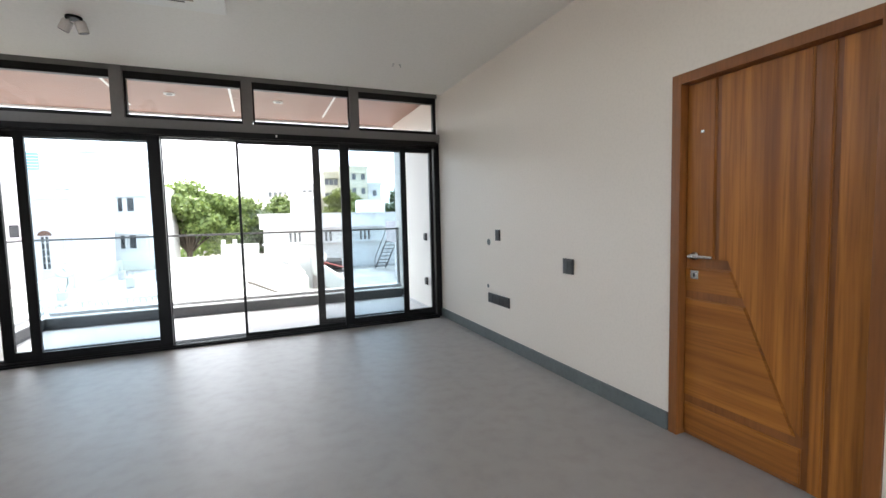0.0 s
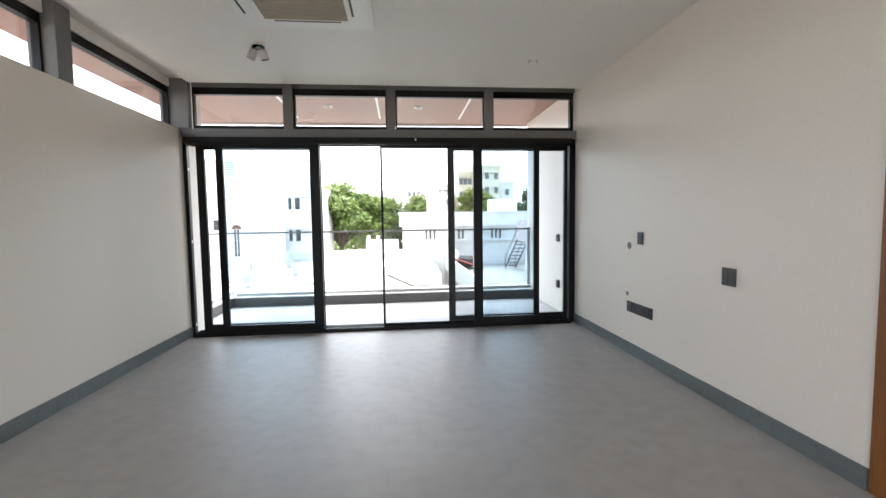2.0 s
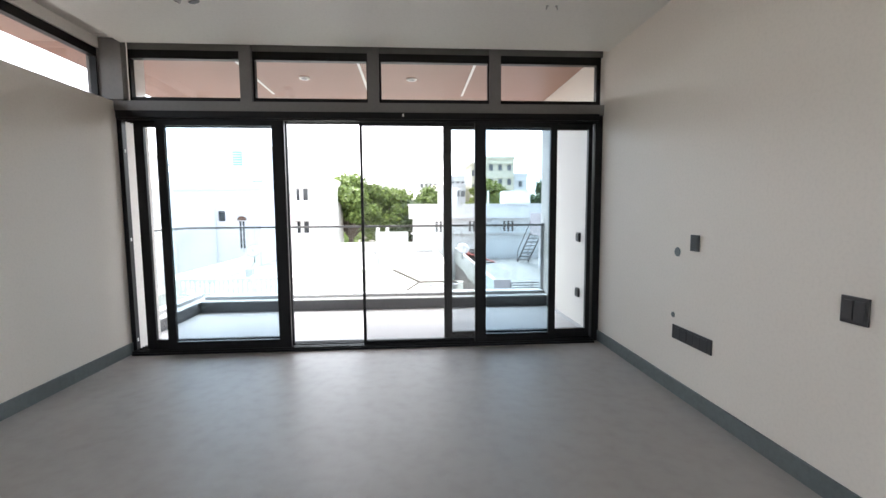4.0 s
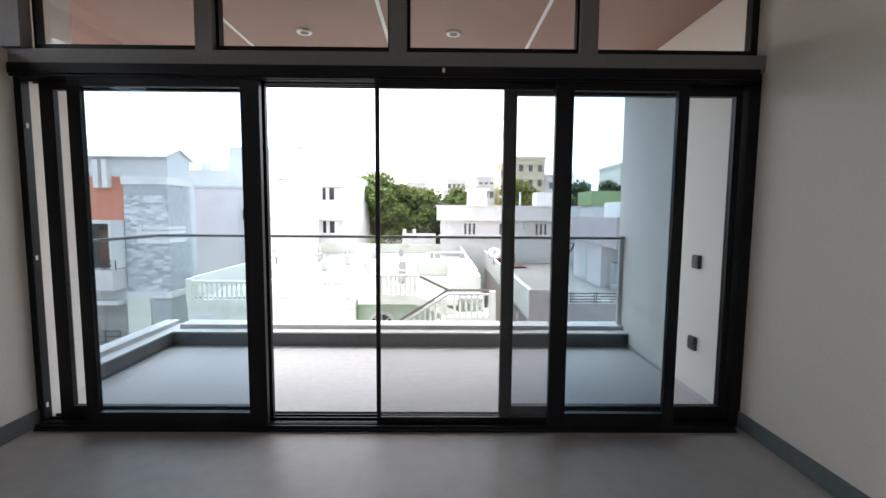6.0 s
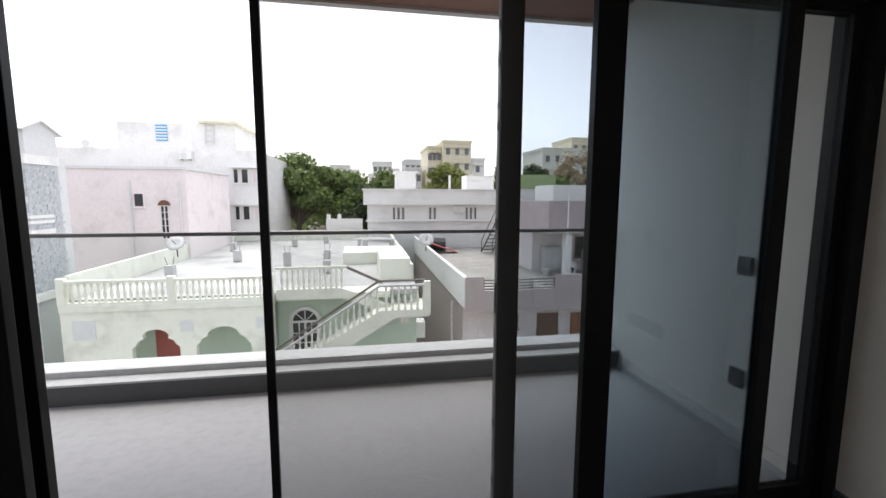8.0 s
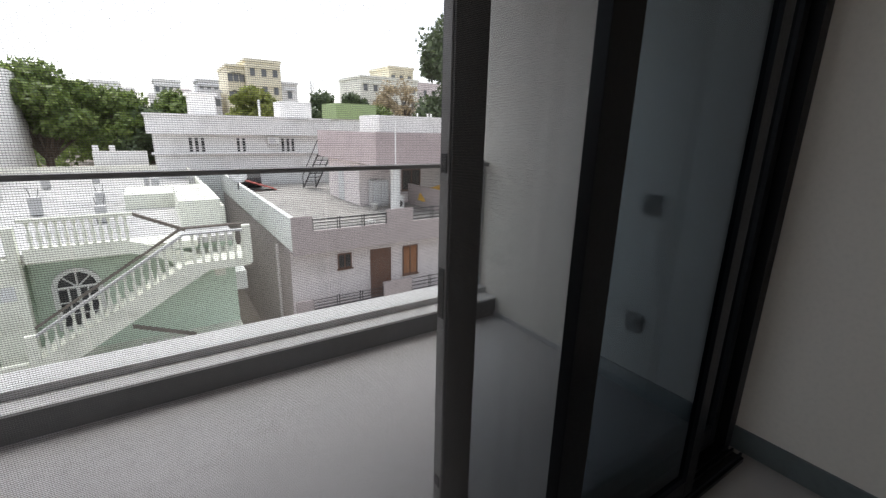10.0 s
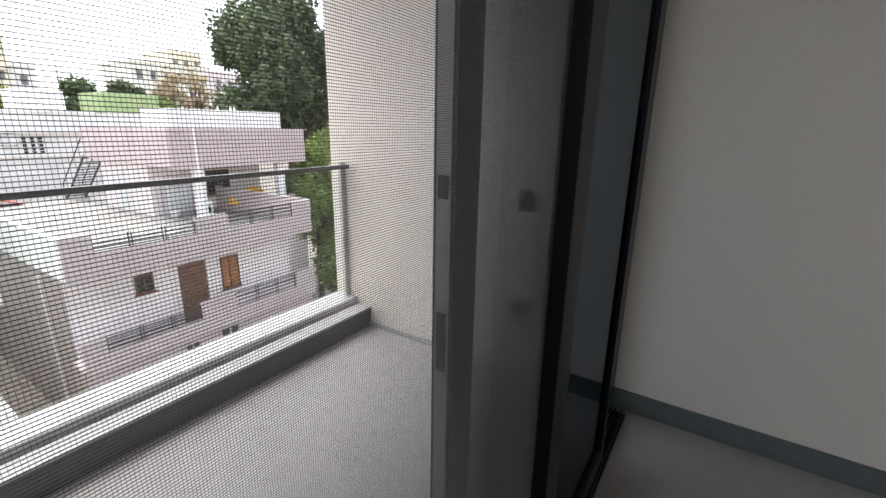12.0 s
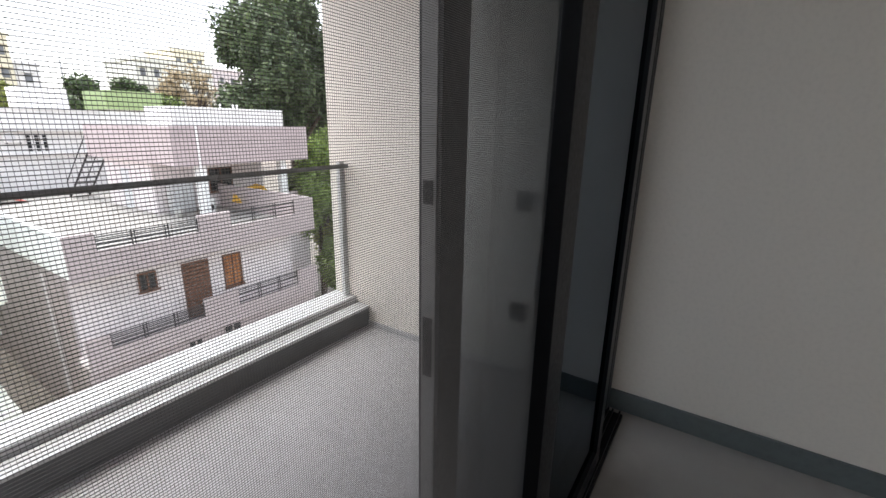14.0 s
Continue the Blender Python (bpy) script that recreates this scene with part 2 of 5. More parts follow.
def finish(name, bm, mat, smooth=False):
    bmesh.ops.recalc_face_normals(bm, faces=bm.faces)
    me = bpy.data.meshes.new(name)
    bm.to_mesh(me)
    bm.free()
    me.materials.append(mat)
    if smooth:
        for p in me.polygons:
            p.use_smooth = True
    return me


def part(name, bm, mat, parent, label="", smooth=False):
    """One mesh under a thing or a part, given in world metres."""
    ob = new(name, finish(name, bm, mat, smooth))
    ob.parent = parent
    base = parent.matrix_basis.translation + (parent.parent.matrix_basis.translation if parent.parent else Vector())
    ob.matrix_basis = Matrix.Translation(-base)
    if label:
        ob["label"] = label
    return ob


def boxpart(name, dims, mat, parent, label="", bev=0.0):
    bm = bmesh.new()
    box(bm, *dims, bev)
    return part(name, bm, mat, parent, label)


def thing(name, at, label, category, group="", kind=""):
    ob = new(name)
    ob.matrix_basis = Matrix.Translation(at)
    return tagged(ob, label, category, group, kind)


def slab(name, dims, mat, label, category, bev=0.0):
    """A piece of the setting."""
    bm = bmesh.new()
    for d in (dims if isinstance(dims[0], tuple) else (dims,)):
        box(bm, *d, bev)
    return tagged(new(name, finish(name, bm, mat)), label, category, kind="structure")


def shared(name, me, parent, m):
    """One more object on a mesh that alike pieces share."""
    ob = new(name, me)
    ob.parent = parent
    base = parent.matrix_basis.translation + (parent.parent.matrix_basis.translation if parent.parent else Vector())
    ob.matrix_basis = Matrix.Translation(-base) @ m
    return ob


# ---- room ----
WX, CZ, SY = -4.80, 2.98, -7.6
slab("floor", (WX - .2, .25, SY - .2, -.09, -.2, 0), CEMENT, "smooth grey cement screed floor with faint scuffs", "floor")
slab("ceiling", ((-4.66, 0, SY, -.1, CZ, 3.12),), CEILING, "plain off-white plastered ceiling", "ceiling")
slab("ceiling_slab", ((-5.1, .3, SY - .3, .2, 3.12, 3.3), (-5.0, 0, -.1, .17, 3.04, 3.12), (-5.0, -4.66, SY, -.1, 3.06, 3.12)), CEILING, "off-white upper slab above the ceiling recess", "ceiling")
slab("wall_east", ((0, .25, SY, -4.63, 0, 3.12), (0, .25, -4.63, -3.63, 2.15, 3.12), (0, .25, -3.63, 2.12, 0, 3.12), (0.13, .25, -4.63, -3.63, 0, 2.15)), PLASTER, "smooth cream painted plaster wall", "wall")
slab("wall_west", ((WX - .22, WX, SY, .0, 0, 2.465), (WX - .22, WX, SY, SY + 1.5, 2.465, 3.12)), PLASTER, "smooth cream painted wall under high windows", "wall")
# the opening in this wall is for the added, unseen light-giving window
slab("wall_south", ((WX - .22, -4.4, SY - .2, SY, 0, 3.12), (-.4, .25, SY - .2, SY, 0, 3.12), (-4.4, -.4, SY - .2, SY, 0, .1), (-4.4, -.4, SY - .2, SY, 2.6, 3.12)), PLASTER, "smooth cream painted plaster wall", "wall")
slab("baseboard", ((-.015, -.0005, -3.625, -.0055, .001, .115), (-.015, -.0005, SY, -4.635, .001, .115)), SKIRT, "grey-green polished stone skirting", "skirting", .003)
slab("baseboard_west", (WX + .0005, WX + .015, SY, -.0055, .001, .115), SKIRT, "grey-green polished stone skirting", "skirting", .003)


def wooden_door():
    d = thing("wooden_door", (0.03, -4.15, 0), "closed carved teak door with dark wooden frame", "door")
    bm = bmesh.new()
    for y0, y1, z0, z1 in ((-4.648, -4.59, .001, 2.148), (-3.71, -3.652, .001, 2.148), (-4.59, -3.71, 2.09, 2.148)):
        box(bm, -.012, .10, y0, y1, z0, z1, .003)
    part("door_frame", bm, TEAKDARK, d, "dark teak frame")
    leaf = boxpart("leaf", (.055, .095, -4.668, -3.712, .006, 2.088), TEAKDARK, d)
    X = .055
    # raised boards of the carved face; the lower ones run crosswise and end on a mitre
    def mitre(z):
        return -3.97 - .42 * (1.06 - z)
    for outline, mat in (
            (((-4.666, .008), (-4.445, .008), (-4.445, 2.086), (-4.666, 2.086)), TEAK),
            (((-4.42, .008), (-4.365, .008), (-4.365, 2.086), (-4.42, 2.086)), TEAK),
            (((-4.335, .03), (-3.714, .03), (-3.714, .205), (-4.335, .205)), TEAKFLAT),
            (((mitre(.255), .255), (-3.714, .255), (-3.714, .845), (mitre(.845), .845)), TEAKFLAT),
            (((mitre(.89), .89), (-3.714, .89), (-3.714, 1.03), (mitre(1.03), 1.03)), TEAKFLAT),
            (((-3.885, 1.085), (-3.714, 1.085), (-3.714, 2.086), (-3.885, 2.086)), TEAK),
            (((-4.338, 2.086), (-4.338, .26), (mitre(.29) - .003, .29), (mitre(1.085) - .003, 1.085), (-3.912, 1.085), (-3.912, 2.086)), TEAK)):
        bm = bmesh.new()
        prism(bm, outline, 'x', X - .013, X - .0005)
        bmesh.ops.recalc_face_normals(bm, faces=bm.faces)
        bmesh.ops.bevel(bm, geom=[e for e in bm.edges if all(v.co.x < X - .01 for v in e.verts)], offset=.006, segments=2, affect='EDGES')
        part("board", bm, mat, leaf)
    h = bmesh.new()
    lathe(h, ((.024, 0), (.024, .008), (.012, .012), (.012, .05)), 14)
    bmesh.ops.rotate(h, verts=h.verts, matrix=Matrix.Rotation(radians(-90), 3, 'Y'))
    bmesh.ops.translate(h, verts=h.verts, vec=(X - .013, -3.775, 1.10))
    box(h, X - .068, X - .052, -3.91, -3.765, 1.092, 1.108, .004)
    part("door_handle", h, CHROME, d, "brushed steel lever handle", True)
    k = bmesh.new()
    box(k, X - .019, X - .013, -3.80, -3.75, .965, 1.015, .003)
    keyplate = part("lock_plate", k, CHROME, d, "square steel lock plate")
    boxpart("keyhole", (X - .021, X - .0185, -3.779, -3.771, .978, 1.0), BLACK, keyplate)
    boxpart("peephole", (X - .02, X - .012, -3.822, -3.802, 1.80, 1.815), CHROME, d, "", .003)
    d.matrix_basis = Matrix.Translation((0, .02, 0)) @ d.matrix_basis


wooden_door()


def switch_plate(y, z, w, h, group, label, gangs):
    s = thing("switch_plate", (-.001, y, z), label, "switch", group)
    boxpart("plate", (-.012, -.001, y - w / 2, y + w / 2, z - h / 2, z + h / 2), CHARCOAL, s, "", .003)
    for i in range(gangs):
        g = w * .86 / gangs
        y0 = y - w * .43 + i * g
        boxpart("rocker", (-.0155, -.012, y0 + .004, y0 + g - .004, z - h * .36, z + h * .36), CHARCOAL, s, "", .002)


switch_plate(-1.561, 1.163, .09, .115, "wall plates", "small charcoal switch plate on the cream wall", 1)
switch_plate(-2.683, .941, .125, .125, "wall plates", "square charcoal switch plate on the cream wall", 2)
switch_plate(-1.558, .478, .435, .105, "wall plates", "long charcoal socket plate above the skirting", 5)
for (y, z, r) in ((-1.356, 1.084, .036), (-1.33, .60, .022)):
    bm = bmesh.new()
    n = 14
    lathe(bm, ((r, 0), (r * .93, .004), (r * .8, .005)), n)
    bmesh.ops.rotate(bm, verts=bm.verts, matrix=Matrix.Rotation(radians(-90), 3, 'Y'))
    bmesh.ops.translate(bm, verts=bm.verts, vec=(-.0005, y, z))
    h = tagged(new("conduit_cap", finish("conduit_cap", bm, SKIRT)), "round grey conduit outlet cover on the cream wall", "outlet")


def cassette_unit():
    x0, x1, y0, y1, z = -3.47, -2.44, -2.73, -1.70, 2.935
    a = thing("ceiling_air_conditioner", ((x0 + x1) / 2, (y0 + y1) / 2, CZ), "white ceiling cassette air conditioner with beige grille", "air conditioner")
    bm = bmesh.new()
    box(bm, x0, x1, y0, y1, z + .008, CZ - .0005, .012)
    part("base_panel", bm, WHITEPL, a)
    bm = bmesh.new()
    c = .16
    prism(bm, [(x0 + c, y0 + .05), (x1 - c, y0 + .05), (x1 - .05, y0 + c), (x1 - .05, y1 - c), (x1 - c, y1 - .05), (x0 + c, y1 - .05), (x0 + .05, y1 - c), (x0 + .05, y0 + c)], 'z', z, z + .0075)
    bmesh.ops.recalc_face_normals(bm, faces=bm.faces)
    bmesh.ops.bevel(bm, geom=[e for e in bm.edges if all(v.co.z < z + .004 for v in e.verts)], offset=.005, segments=2, affect='EDGES')
    part("raised_panel", bm, WHITEPL, a)
    g = .2
    boxpart("grille_rim", (x0 + g - .025, x1 - g + .025, y0 + g - .025, y1 - g + .025, z - .007, z - .0005), WHITEPL, a, "", .003)
    gr = boxpart("grille", (x0 + g, x1 - g, y0 + g, y1 - g, z - .011, z - .0075), GRILLE, a, "beige intake grille")
    for i in range(16):
        y = y0 + g + (i + .5) * (y1 - y0 - 2 * g) / 16
        boxpart("slat", (x0 + g + .004, x1 - g - .004, y - .004, y + .004, z - .014, z - .0112), GRILLE, gr)
    for d in ((x0 + .26, x1 - .26, y0 + .085, y0 + .145), (x0 + .26, x1 - .26, y1 - .145, y1 - .085), (x0 + .085, x0 + .145, y0 + .26, y1 - .26), (x1 - .145, x1 - .085, y0 + .26, y1 - .26)):
        f = boxpart("air_flap", (*d, z - .005, z - .0005), WHITEPL, a, "", .002)
        dx = d[1] - d[0] < .1
        boxpart("air_slot", (d[0] - .02 if dx else d[0], d[0] - .003 if dx else d[1], d[2] if dx else d[2] - .02, d[3] if dx else d[2] - .003, z - .0028, z - .0004), BLACK, a)


cassette_unit()


def twin_spotlight():
    p = Vector((-3.535, -1.20, CZ))
    s = thing("twin_spotlight", p, "silver twin-headed adjustable spotlight under the ceiling", "ceiling lamp")
    bm = bmesh.new()
    lathe(bm, ((.055, -.018), (.055, -.0005)), 20, p)
    part("ceiling_rose", bm, BLACK, s, "black mounting disc")
    for sx, way in ((-1, Vector((-.5, .22, -.85))), (1, Vector((.22, .18, -.95)))):
        way.normalize()
        a = p + Vector((sx * .035, 0, -.03))
        bm = bmesh.new()
        rod(bm, p + Vector((sx * .03, 0, -.015)), a + way * .02, .008)
        rod(bm, a, a + way * .012, .032, .038, 18)
        rod(bm, a + way * .012, a + way * .085, .038, .038, 18)
        h = part("lamp_head", bm, SILVER, s)
        bm = bmesh.new()
        rod(bm, a + way * .0851, a + way * .089, .037, .034, 18)
        part("lens", bm, BLACK, h, "dark recessed lens")


twin_spotlight()
for dx in (-.035, .035):
    bm = bmesh.new()
    rod(bm, (-.88 + dx, -1.02, CZ - .0005), (-.88 + dx * 1.3, -1.02, CZ - .03), .007, .005, 6)
    lathe(bm, ((.012, -.006), (.012, -.0005)), 8, (-.88 + dx, -1.02, CZ))
    tagged(new("ceiling_wire_stub", finish("ceiling_wire_stub", bm, SILVER)), "short capped wire stub hanging from the ceiling", "wire", "ceiling wire stubs")


# ---- window wall ----
FY0, FY1 = -.09, .17


def clerestory_north():
    xs = (-4.68, -3.575, -2.35, -1.13, -.02)
    w = thing("window_1", (-2.4, .06, 2.5), "high strip window in black frames between grey posts", "window", kind="structure")
    for i, x in enumerate(xs[1:-1]):
        boxpart("mullion", (x - .055, x + .055, -.02, .12, 2.475, 3.038), STEEL, w, "grey steel post", .003)
    for i in range(4):
        a, c = xs[i] + (.056 if i else .0), xs[i + 1] - (.056 if i < 3 else 0)
        bm = bmesh.new()
        fl, fr = (.012, .045) if i == 3 else (.02, .012)
        for d in ((a, c, 2.476, 2.522), (a, c, 2.885, 2.965), (a, a + fl, 2.522, 2.885), (c - fr, c, 2.522, 2.885)):
            box(bm, d[0], d[1], .03, .09, d[2], d[3])
        part("window_frame", bm, BLACK, w)
        boxpart("pane", (a + fl, c - fr, .055, .063, 2.522, 2.885), CLEAR, w)
    boxpart("head_strip", (-4.68, -.0, .03, .10, 2.966, 3.038), STEEL, w)
    boxpart("transom", (WX, .0, -.03, .17, 2.37, 2.474), STEEL, w, "grey steel transom beam", .003)


def clerestory_west():
    w = thing("window_2", (-4.9, -2.5, 2.47), "high strip window above the cream wall with grey posts", "window", kind="structure")
    ys = (SY + 1.5, -5.3, -3.55, -1.77, -.06)
    boxpart("corner_post", (-5.0, -4.69, -.055, .03, 2.475, 3.038), STEEL, w, "grey steel corner post", .003)
    for y in ys[1:-1]:
        boxpart("mullion", (-5.0, -4.80, y - .08, y + .08, 2.467, 3.038), STEEL, w, "grey steel post", .003)
    for i in range(4):
        a, c = ys[i] + .082, ys[i + 1] - .082 * (i < 3)
        bm = bmesh.new()
        for d in ((a, c, 2.467, 2.49), (a, c, 2.86, 2.94), (a, a + .02, 2.49, 2.86), (c - .02, c, 2.49, 2.86)):
            box(bm, -4.96, -4.90, d[0], d[1], d[2], d[3])
        part("window_frame", bm, BLACK, w)
        boxpart("pane", (-4.934, -4.926, a + .02, c - .02, 2.49, 2.86), CLEAR, w)
    boxpart("head_strip", (-4.97, -4.88, ys[0], -.06, 2.941, 3.038), CEILING, w)


# unseen window, added so that more sky light fills the room
def added_rear_window():
    w = thing("window_3", (-2.4, SY - .1, .1), "unseen wide black framed window added in the rear wall for light", "window", kind="structure")
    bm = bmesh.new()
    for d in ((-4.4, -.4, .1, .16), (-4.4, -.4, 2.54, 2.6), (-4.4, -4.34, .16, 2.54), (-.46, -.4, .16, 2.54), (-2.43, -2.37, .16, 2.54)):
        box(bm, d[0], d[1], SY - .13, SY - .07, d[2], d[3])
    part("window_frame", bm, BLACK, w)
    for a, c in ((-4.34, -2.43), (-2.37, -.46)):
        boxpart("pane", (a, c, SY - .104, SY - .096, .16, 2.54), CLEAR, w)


clerestory_north()
clerestory_west()
added_rear_window()


def sliding_window():
    w = thing("door_1", (-2.4, .06, 0), "black aluminium sliding glass door system with insect screen", "sliding door", kind="structure")
    bm = bmesh.new()
    box(bm, WX, -4.755, -.005, .055, .0, 2.369, .003)
    part("jamb", bm, BLACK, w)
    bm = bmesh.new()
    box(bm, -.075, -.0005, -.005, FY1, .0, 2.369, .003)
    part("jamb", bm, BLACK, w)
    boxpart("head", (-4.755, -.075, FY0, FY1, 2.305, 2.369), BLACK, w, "", .003)
    boxpart("sill", (-4.755, -.075, FY0, FY1, .0, .022), BLACK, w, "", .002)
    for y in (-.075, -.04, -.018, .04, .085, .13):
        boxpart("track_rail", (-4.755, -.075, y - .004, y + .004, .0225, .04), STEEL if y > .09 else BLACK, w)
        boxpart("track_rail", (-4.755, -.075, y - .004, y + .004, 2.29, 2.3045), BLACK, w)

    def sash(name, x0, x1, y, lw, rw, glass, th=.04):
        s = new(name)
        s.parent = w
        s.matrix_basis = Matrix.Translation(Vector((x0, y, .04)) - w.matrix_basis.translation)
        for n, d in (("stile", (x0, x0 + lw, .041, 2.288)), ("stile", (x1 - rw, x1, .041, 2.288)), ("rail", (x0 + lw, x1 - rw, .041, .125)), ("rail", (x0 + lw, x1 - rw, 2.235, 2.288))):
            boxpart(n, (d[0], d[1], y - th / 2, y + th / 2, d[2], d[3]), BLACK, s, "", .003)
        boxpart("pane", (x0 + lw, x1 - rw, y - .004, y + .004, .125, 2.235), glass, s)
        return s
    sash("tinted_sash", -4.41, -3.215, -.055, .08, .118, TINTED)
    sash("clear_sash", -4.665, -3.215, .04, .09, .09, CLEAR)
    sash("tinted_sash", -1.345, -.50, -.052, .113, .07, TINTED)
    b = sash("grey_sash", -1.655, -.085, .062, .083, .045, GREYGLASS, .046)
    # lock strip on the leading stile, with its keeps
    boxpart("lock_strip", (-1.658, -1.6555, .047, .077, .06, 2.27), STEEL, b, "grey metal lock strip")
    for z, h in ((1.72, .03), (1.80, .02), (1.95, .05), (2.08, .03), (1.35, .04), (1.02, .12), (.55, .03), (.30, .03)):
        boxpart("keep", (-1.6605, -1.6585, .052, .072, z, z + h), BLACK, b)
    for z in (.12, 1.13, 1.99):
        boxpart("keep", (-4.7545, -4.75, .012, .026, z, z + .03), WHITEPL, w, "small white plastic keep")
    # small white mark on the head, built as a thin raised block
    boxpart("clip", (-2.066, -2.05, -.0945, -.0905, 2.33, 2.356), WHITEPL, w, "small white mark on the head")
    # insect screen, drawn across as far as the tinted sash
    s = new("insect_screen")
    s.parent = w
    s.matrix_basis = Matrix.Translation(Vector((-2.5, -.018, .04)) - w.matrix_basis.translation)
    y, X0, X1 = -.018, -2.468, -1.30
    for n, d in (("stile", (-2.497, X0, .041, 2.288)), ("stile", (X1, -1.245, .041, 2.288)), ("rail", (X0, X1, .041, .075)), ("rail", (X0, X1, 2.25, 2.288))):
        boxpart(n, (d[0], d[1], y - .009, y + .009, d[2], d[3]), BLACK, s, "", .002)
    bm = bmesh.new()
    z = .078
    while z < 2.25:
        box(bm, X0, X1, y - .0003, y + .0003, z - .0003, z + .0003)
        z += .0029
    x = X0 + .003
    while x < X1:
        box(bm, x - .0001, x + .0001, y + .0004, y + .0008, .075, 2.25)
        x += .0029
    part("mesh_screen", bm, WIRE, s, "fine grey insect mesh")


sliding_window()

# ---- balcony ----
slab("balcony_floor", (-5.2, 0, .1705, 2.15, -.2, -.004), BALFLOOR, "light grey cement balcony floor", "floor")
slab("balcony_floor_west", (-5.2, -5.022, SY, .1705, -.2, -.004), BALFLOOR, "light grey cement balcony strip", "floor")
slab("subfloor", (WX - .2, .25, -.0895, .1705, -.2, -.0005), CEMENT, "grey cement threshold under the sliding doors", "floor")
slab("wall_balcony_pier", (-5.02, -4.757, .0565, .42, 0, 3.03), PIERPAINT, "pale rendered pier at the end of the sliding doors", "wall")
slab("soffit", (-5.62, .25, .1705, 2.25, 3.032, 3.3), SOFFIT, "brown boarded balcony soffit", "ceiling")
slab("soffit_edge", (-5.62, .25, 2.2505, 2.33, 3.01, 3.4), GREYPAINT, "grey painted edge beam of the balcony roof", "trim")
slab("soffit_west", (-5.62, -5.022, SY, .1705, 3.032, 3.3), SOFFIT, "brown boarded soffit", "ceiling")
slab("balcony_skirting", (-.012, -.0005, .1705, 1.82, -.003, .035), COPING, "thin pale skirting line", "skirting")


def balcony_kerb():
    k = thing("kerb", (-2.5, 1.95, 0), "dark grey balcony kerb with pale coping", "kerb", kind="structure")
    bm = bmesh.new()
    box(bm, -4.97, -.0005, 1.775, 2.10, -.003, .138)
    box(bm, -5.22, -4.9701, SY, 2.10, -.003, .138)
    part("upstand", bm, KERB, k)
    bm = bmesh.new()
    box(bm, -4.965, -.0005, 1.765, 1.90, .1385, .155, .004)
    box(bm, -4.965, -.0005, 1.9005, 2.12, .1385, .2, .004)
    box(bm, -5.09, -4.9655, SY, 2.12, .1385, .155, .004)
    box(bm, -5.24, -5.0905, SY, 2.12, .1385, .20, .004)
    part("coping", bm, COPING, k, "pale grey coping")


def glass_railing():
    r = thing("glass_railing", (-2.5, 1.99, .2), "frameless glass balcony railing with slim metal top rail", "railing")
    xs = (-5.16, -3.80, -2.55, -1.30, -.05)
    for a, c in zip(xs, xs[1:]):
        boxpart("glass_panel", (a + .004, c - .004, 1.934, 1.946, .2005, 1.175), RAILGLASS, r, "")
    for a, c in ((.6, 1.98), (-.8, .59), (-2.2, -.81), (-3.6, -2.21)):
        boxpart("glass_panel", (-5.176, -5.164, a, c, .2005, 1.175), RAILGLASS, r, "")
    bm = bmesh.new()
    box(bm, -5.188, -.012, 1.922, 1.958, 1.1752, 1.203, .006)
    box(bm, -5.188, -5.152, SY + 4, 1.9215, 1.1752, 1.203, .006)
    part("top_rail", bm, STEEL, r, "slim grey metal top rail")
    bm = bmesh.new()
    box(bm, -.045, -.0008, 1.975, 2.005, .2005, 1.2148, .002)
    part("end_channel", bm, COPING, r, "pale metal end channel")


balcony_kerb()
glass_railing()
for z in (1.083, .419):
    s = thing("outdoor_socket_box", (-.001, .57, z), "grey weatherproof socket box on the balcony wall", "socket", "balcony sockets")
    boxpart("body", (-.025, -.001, .525, .615, z - .055, z + .055), CHARCOAL, s, "", .005)
    boxpart("flap", (-.032, -.0255, .53, .61, z - .045, z + .04), CHARCOAL, s, "", .003)
for x in (-1.965, -3.27):
    d = thing("downlight", (x, 1.08, 3.03), "round white recessed downlight in the brown soffit", "downlight", "balcony downlights")
    bm = bmesh.new()
    lathe(bm, ((.062, -.012), (.066, -.004), (.066, -.0005)), 22, (x, 1.08, 3.0315))
    part("ring", bm, WHITEPL, d, "", True)
    bm = bmesh.new()
    lathe(bm, ((.038, -.0135), (.038, -.0125)), 18, (x, 1.08, 3.0315))
    part("lens", bm, CHARCOAL, d)
for x in (-1.26, -2.555, -3.86):
    boxed = thing("soffit_joint_strip", (x, 1.15, 3.03), "thin white joint strip across the brown soffit", "trim strip", "soffit strips", "structure")
    boxpart("strip", (x - .014, x + .014, .45, 1.82, 3.024, 3.0315), WHITEPL, boxed)

# ---- outside: ground and houses ----
GZ = -9.2
slab("ground", (-600, 600, -600, 900, GZ - .5, GZ), EARTH, "dusty brown ground with worn patches", "ground")
slab("building_base", (-5.2, 0.25, SY - .2, 2.1, GZ, -.201), GREYPAINT, "plain grey lower storeys under the balcony", "wall")

BALUSTER = bmesh.new()
lathe(BALUSTER, ((.05, 0), (.05, .06), (.03, .09), (.062, .22), (.055, .30), (.026, .42), (.034, .50), (.05, .54), (.05, .60)), 7)
BALUSTER = finish("baluster", BALUSTER, LEMON, True)
BALUSTER_RED = BALUSTER.copy()
BALUSTER_RED.materials.clear()
BALUSTER_RED.materials.append(BLUSH)


def balusters(parent, a, c, gap=.2, tall=.6, me=None):
    a, c = Vector(a), Vector(c)
    n = max(1, int((c - a).length / gap))
    for i in range(n):
        p = a.lerp(c, (i + .5) / n)
        shared("baluster", me or BALUSTER, parent, Matrix.Translation(p) @ Matrix.Diagonal((1, 1, tall / .6, 1)))


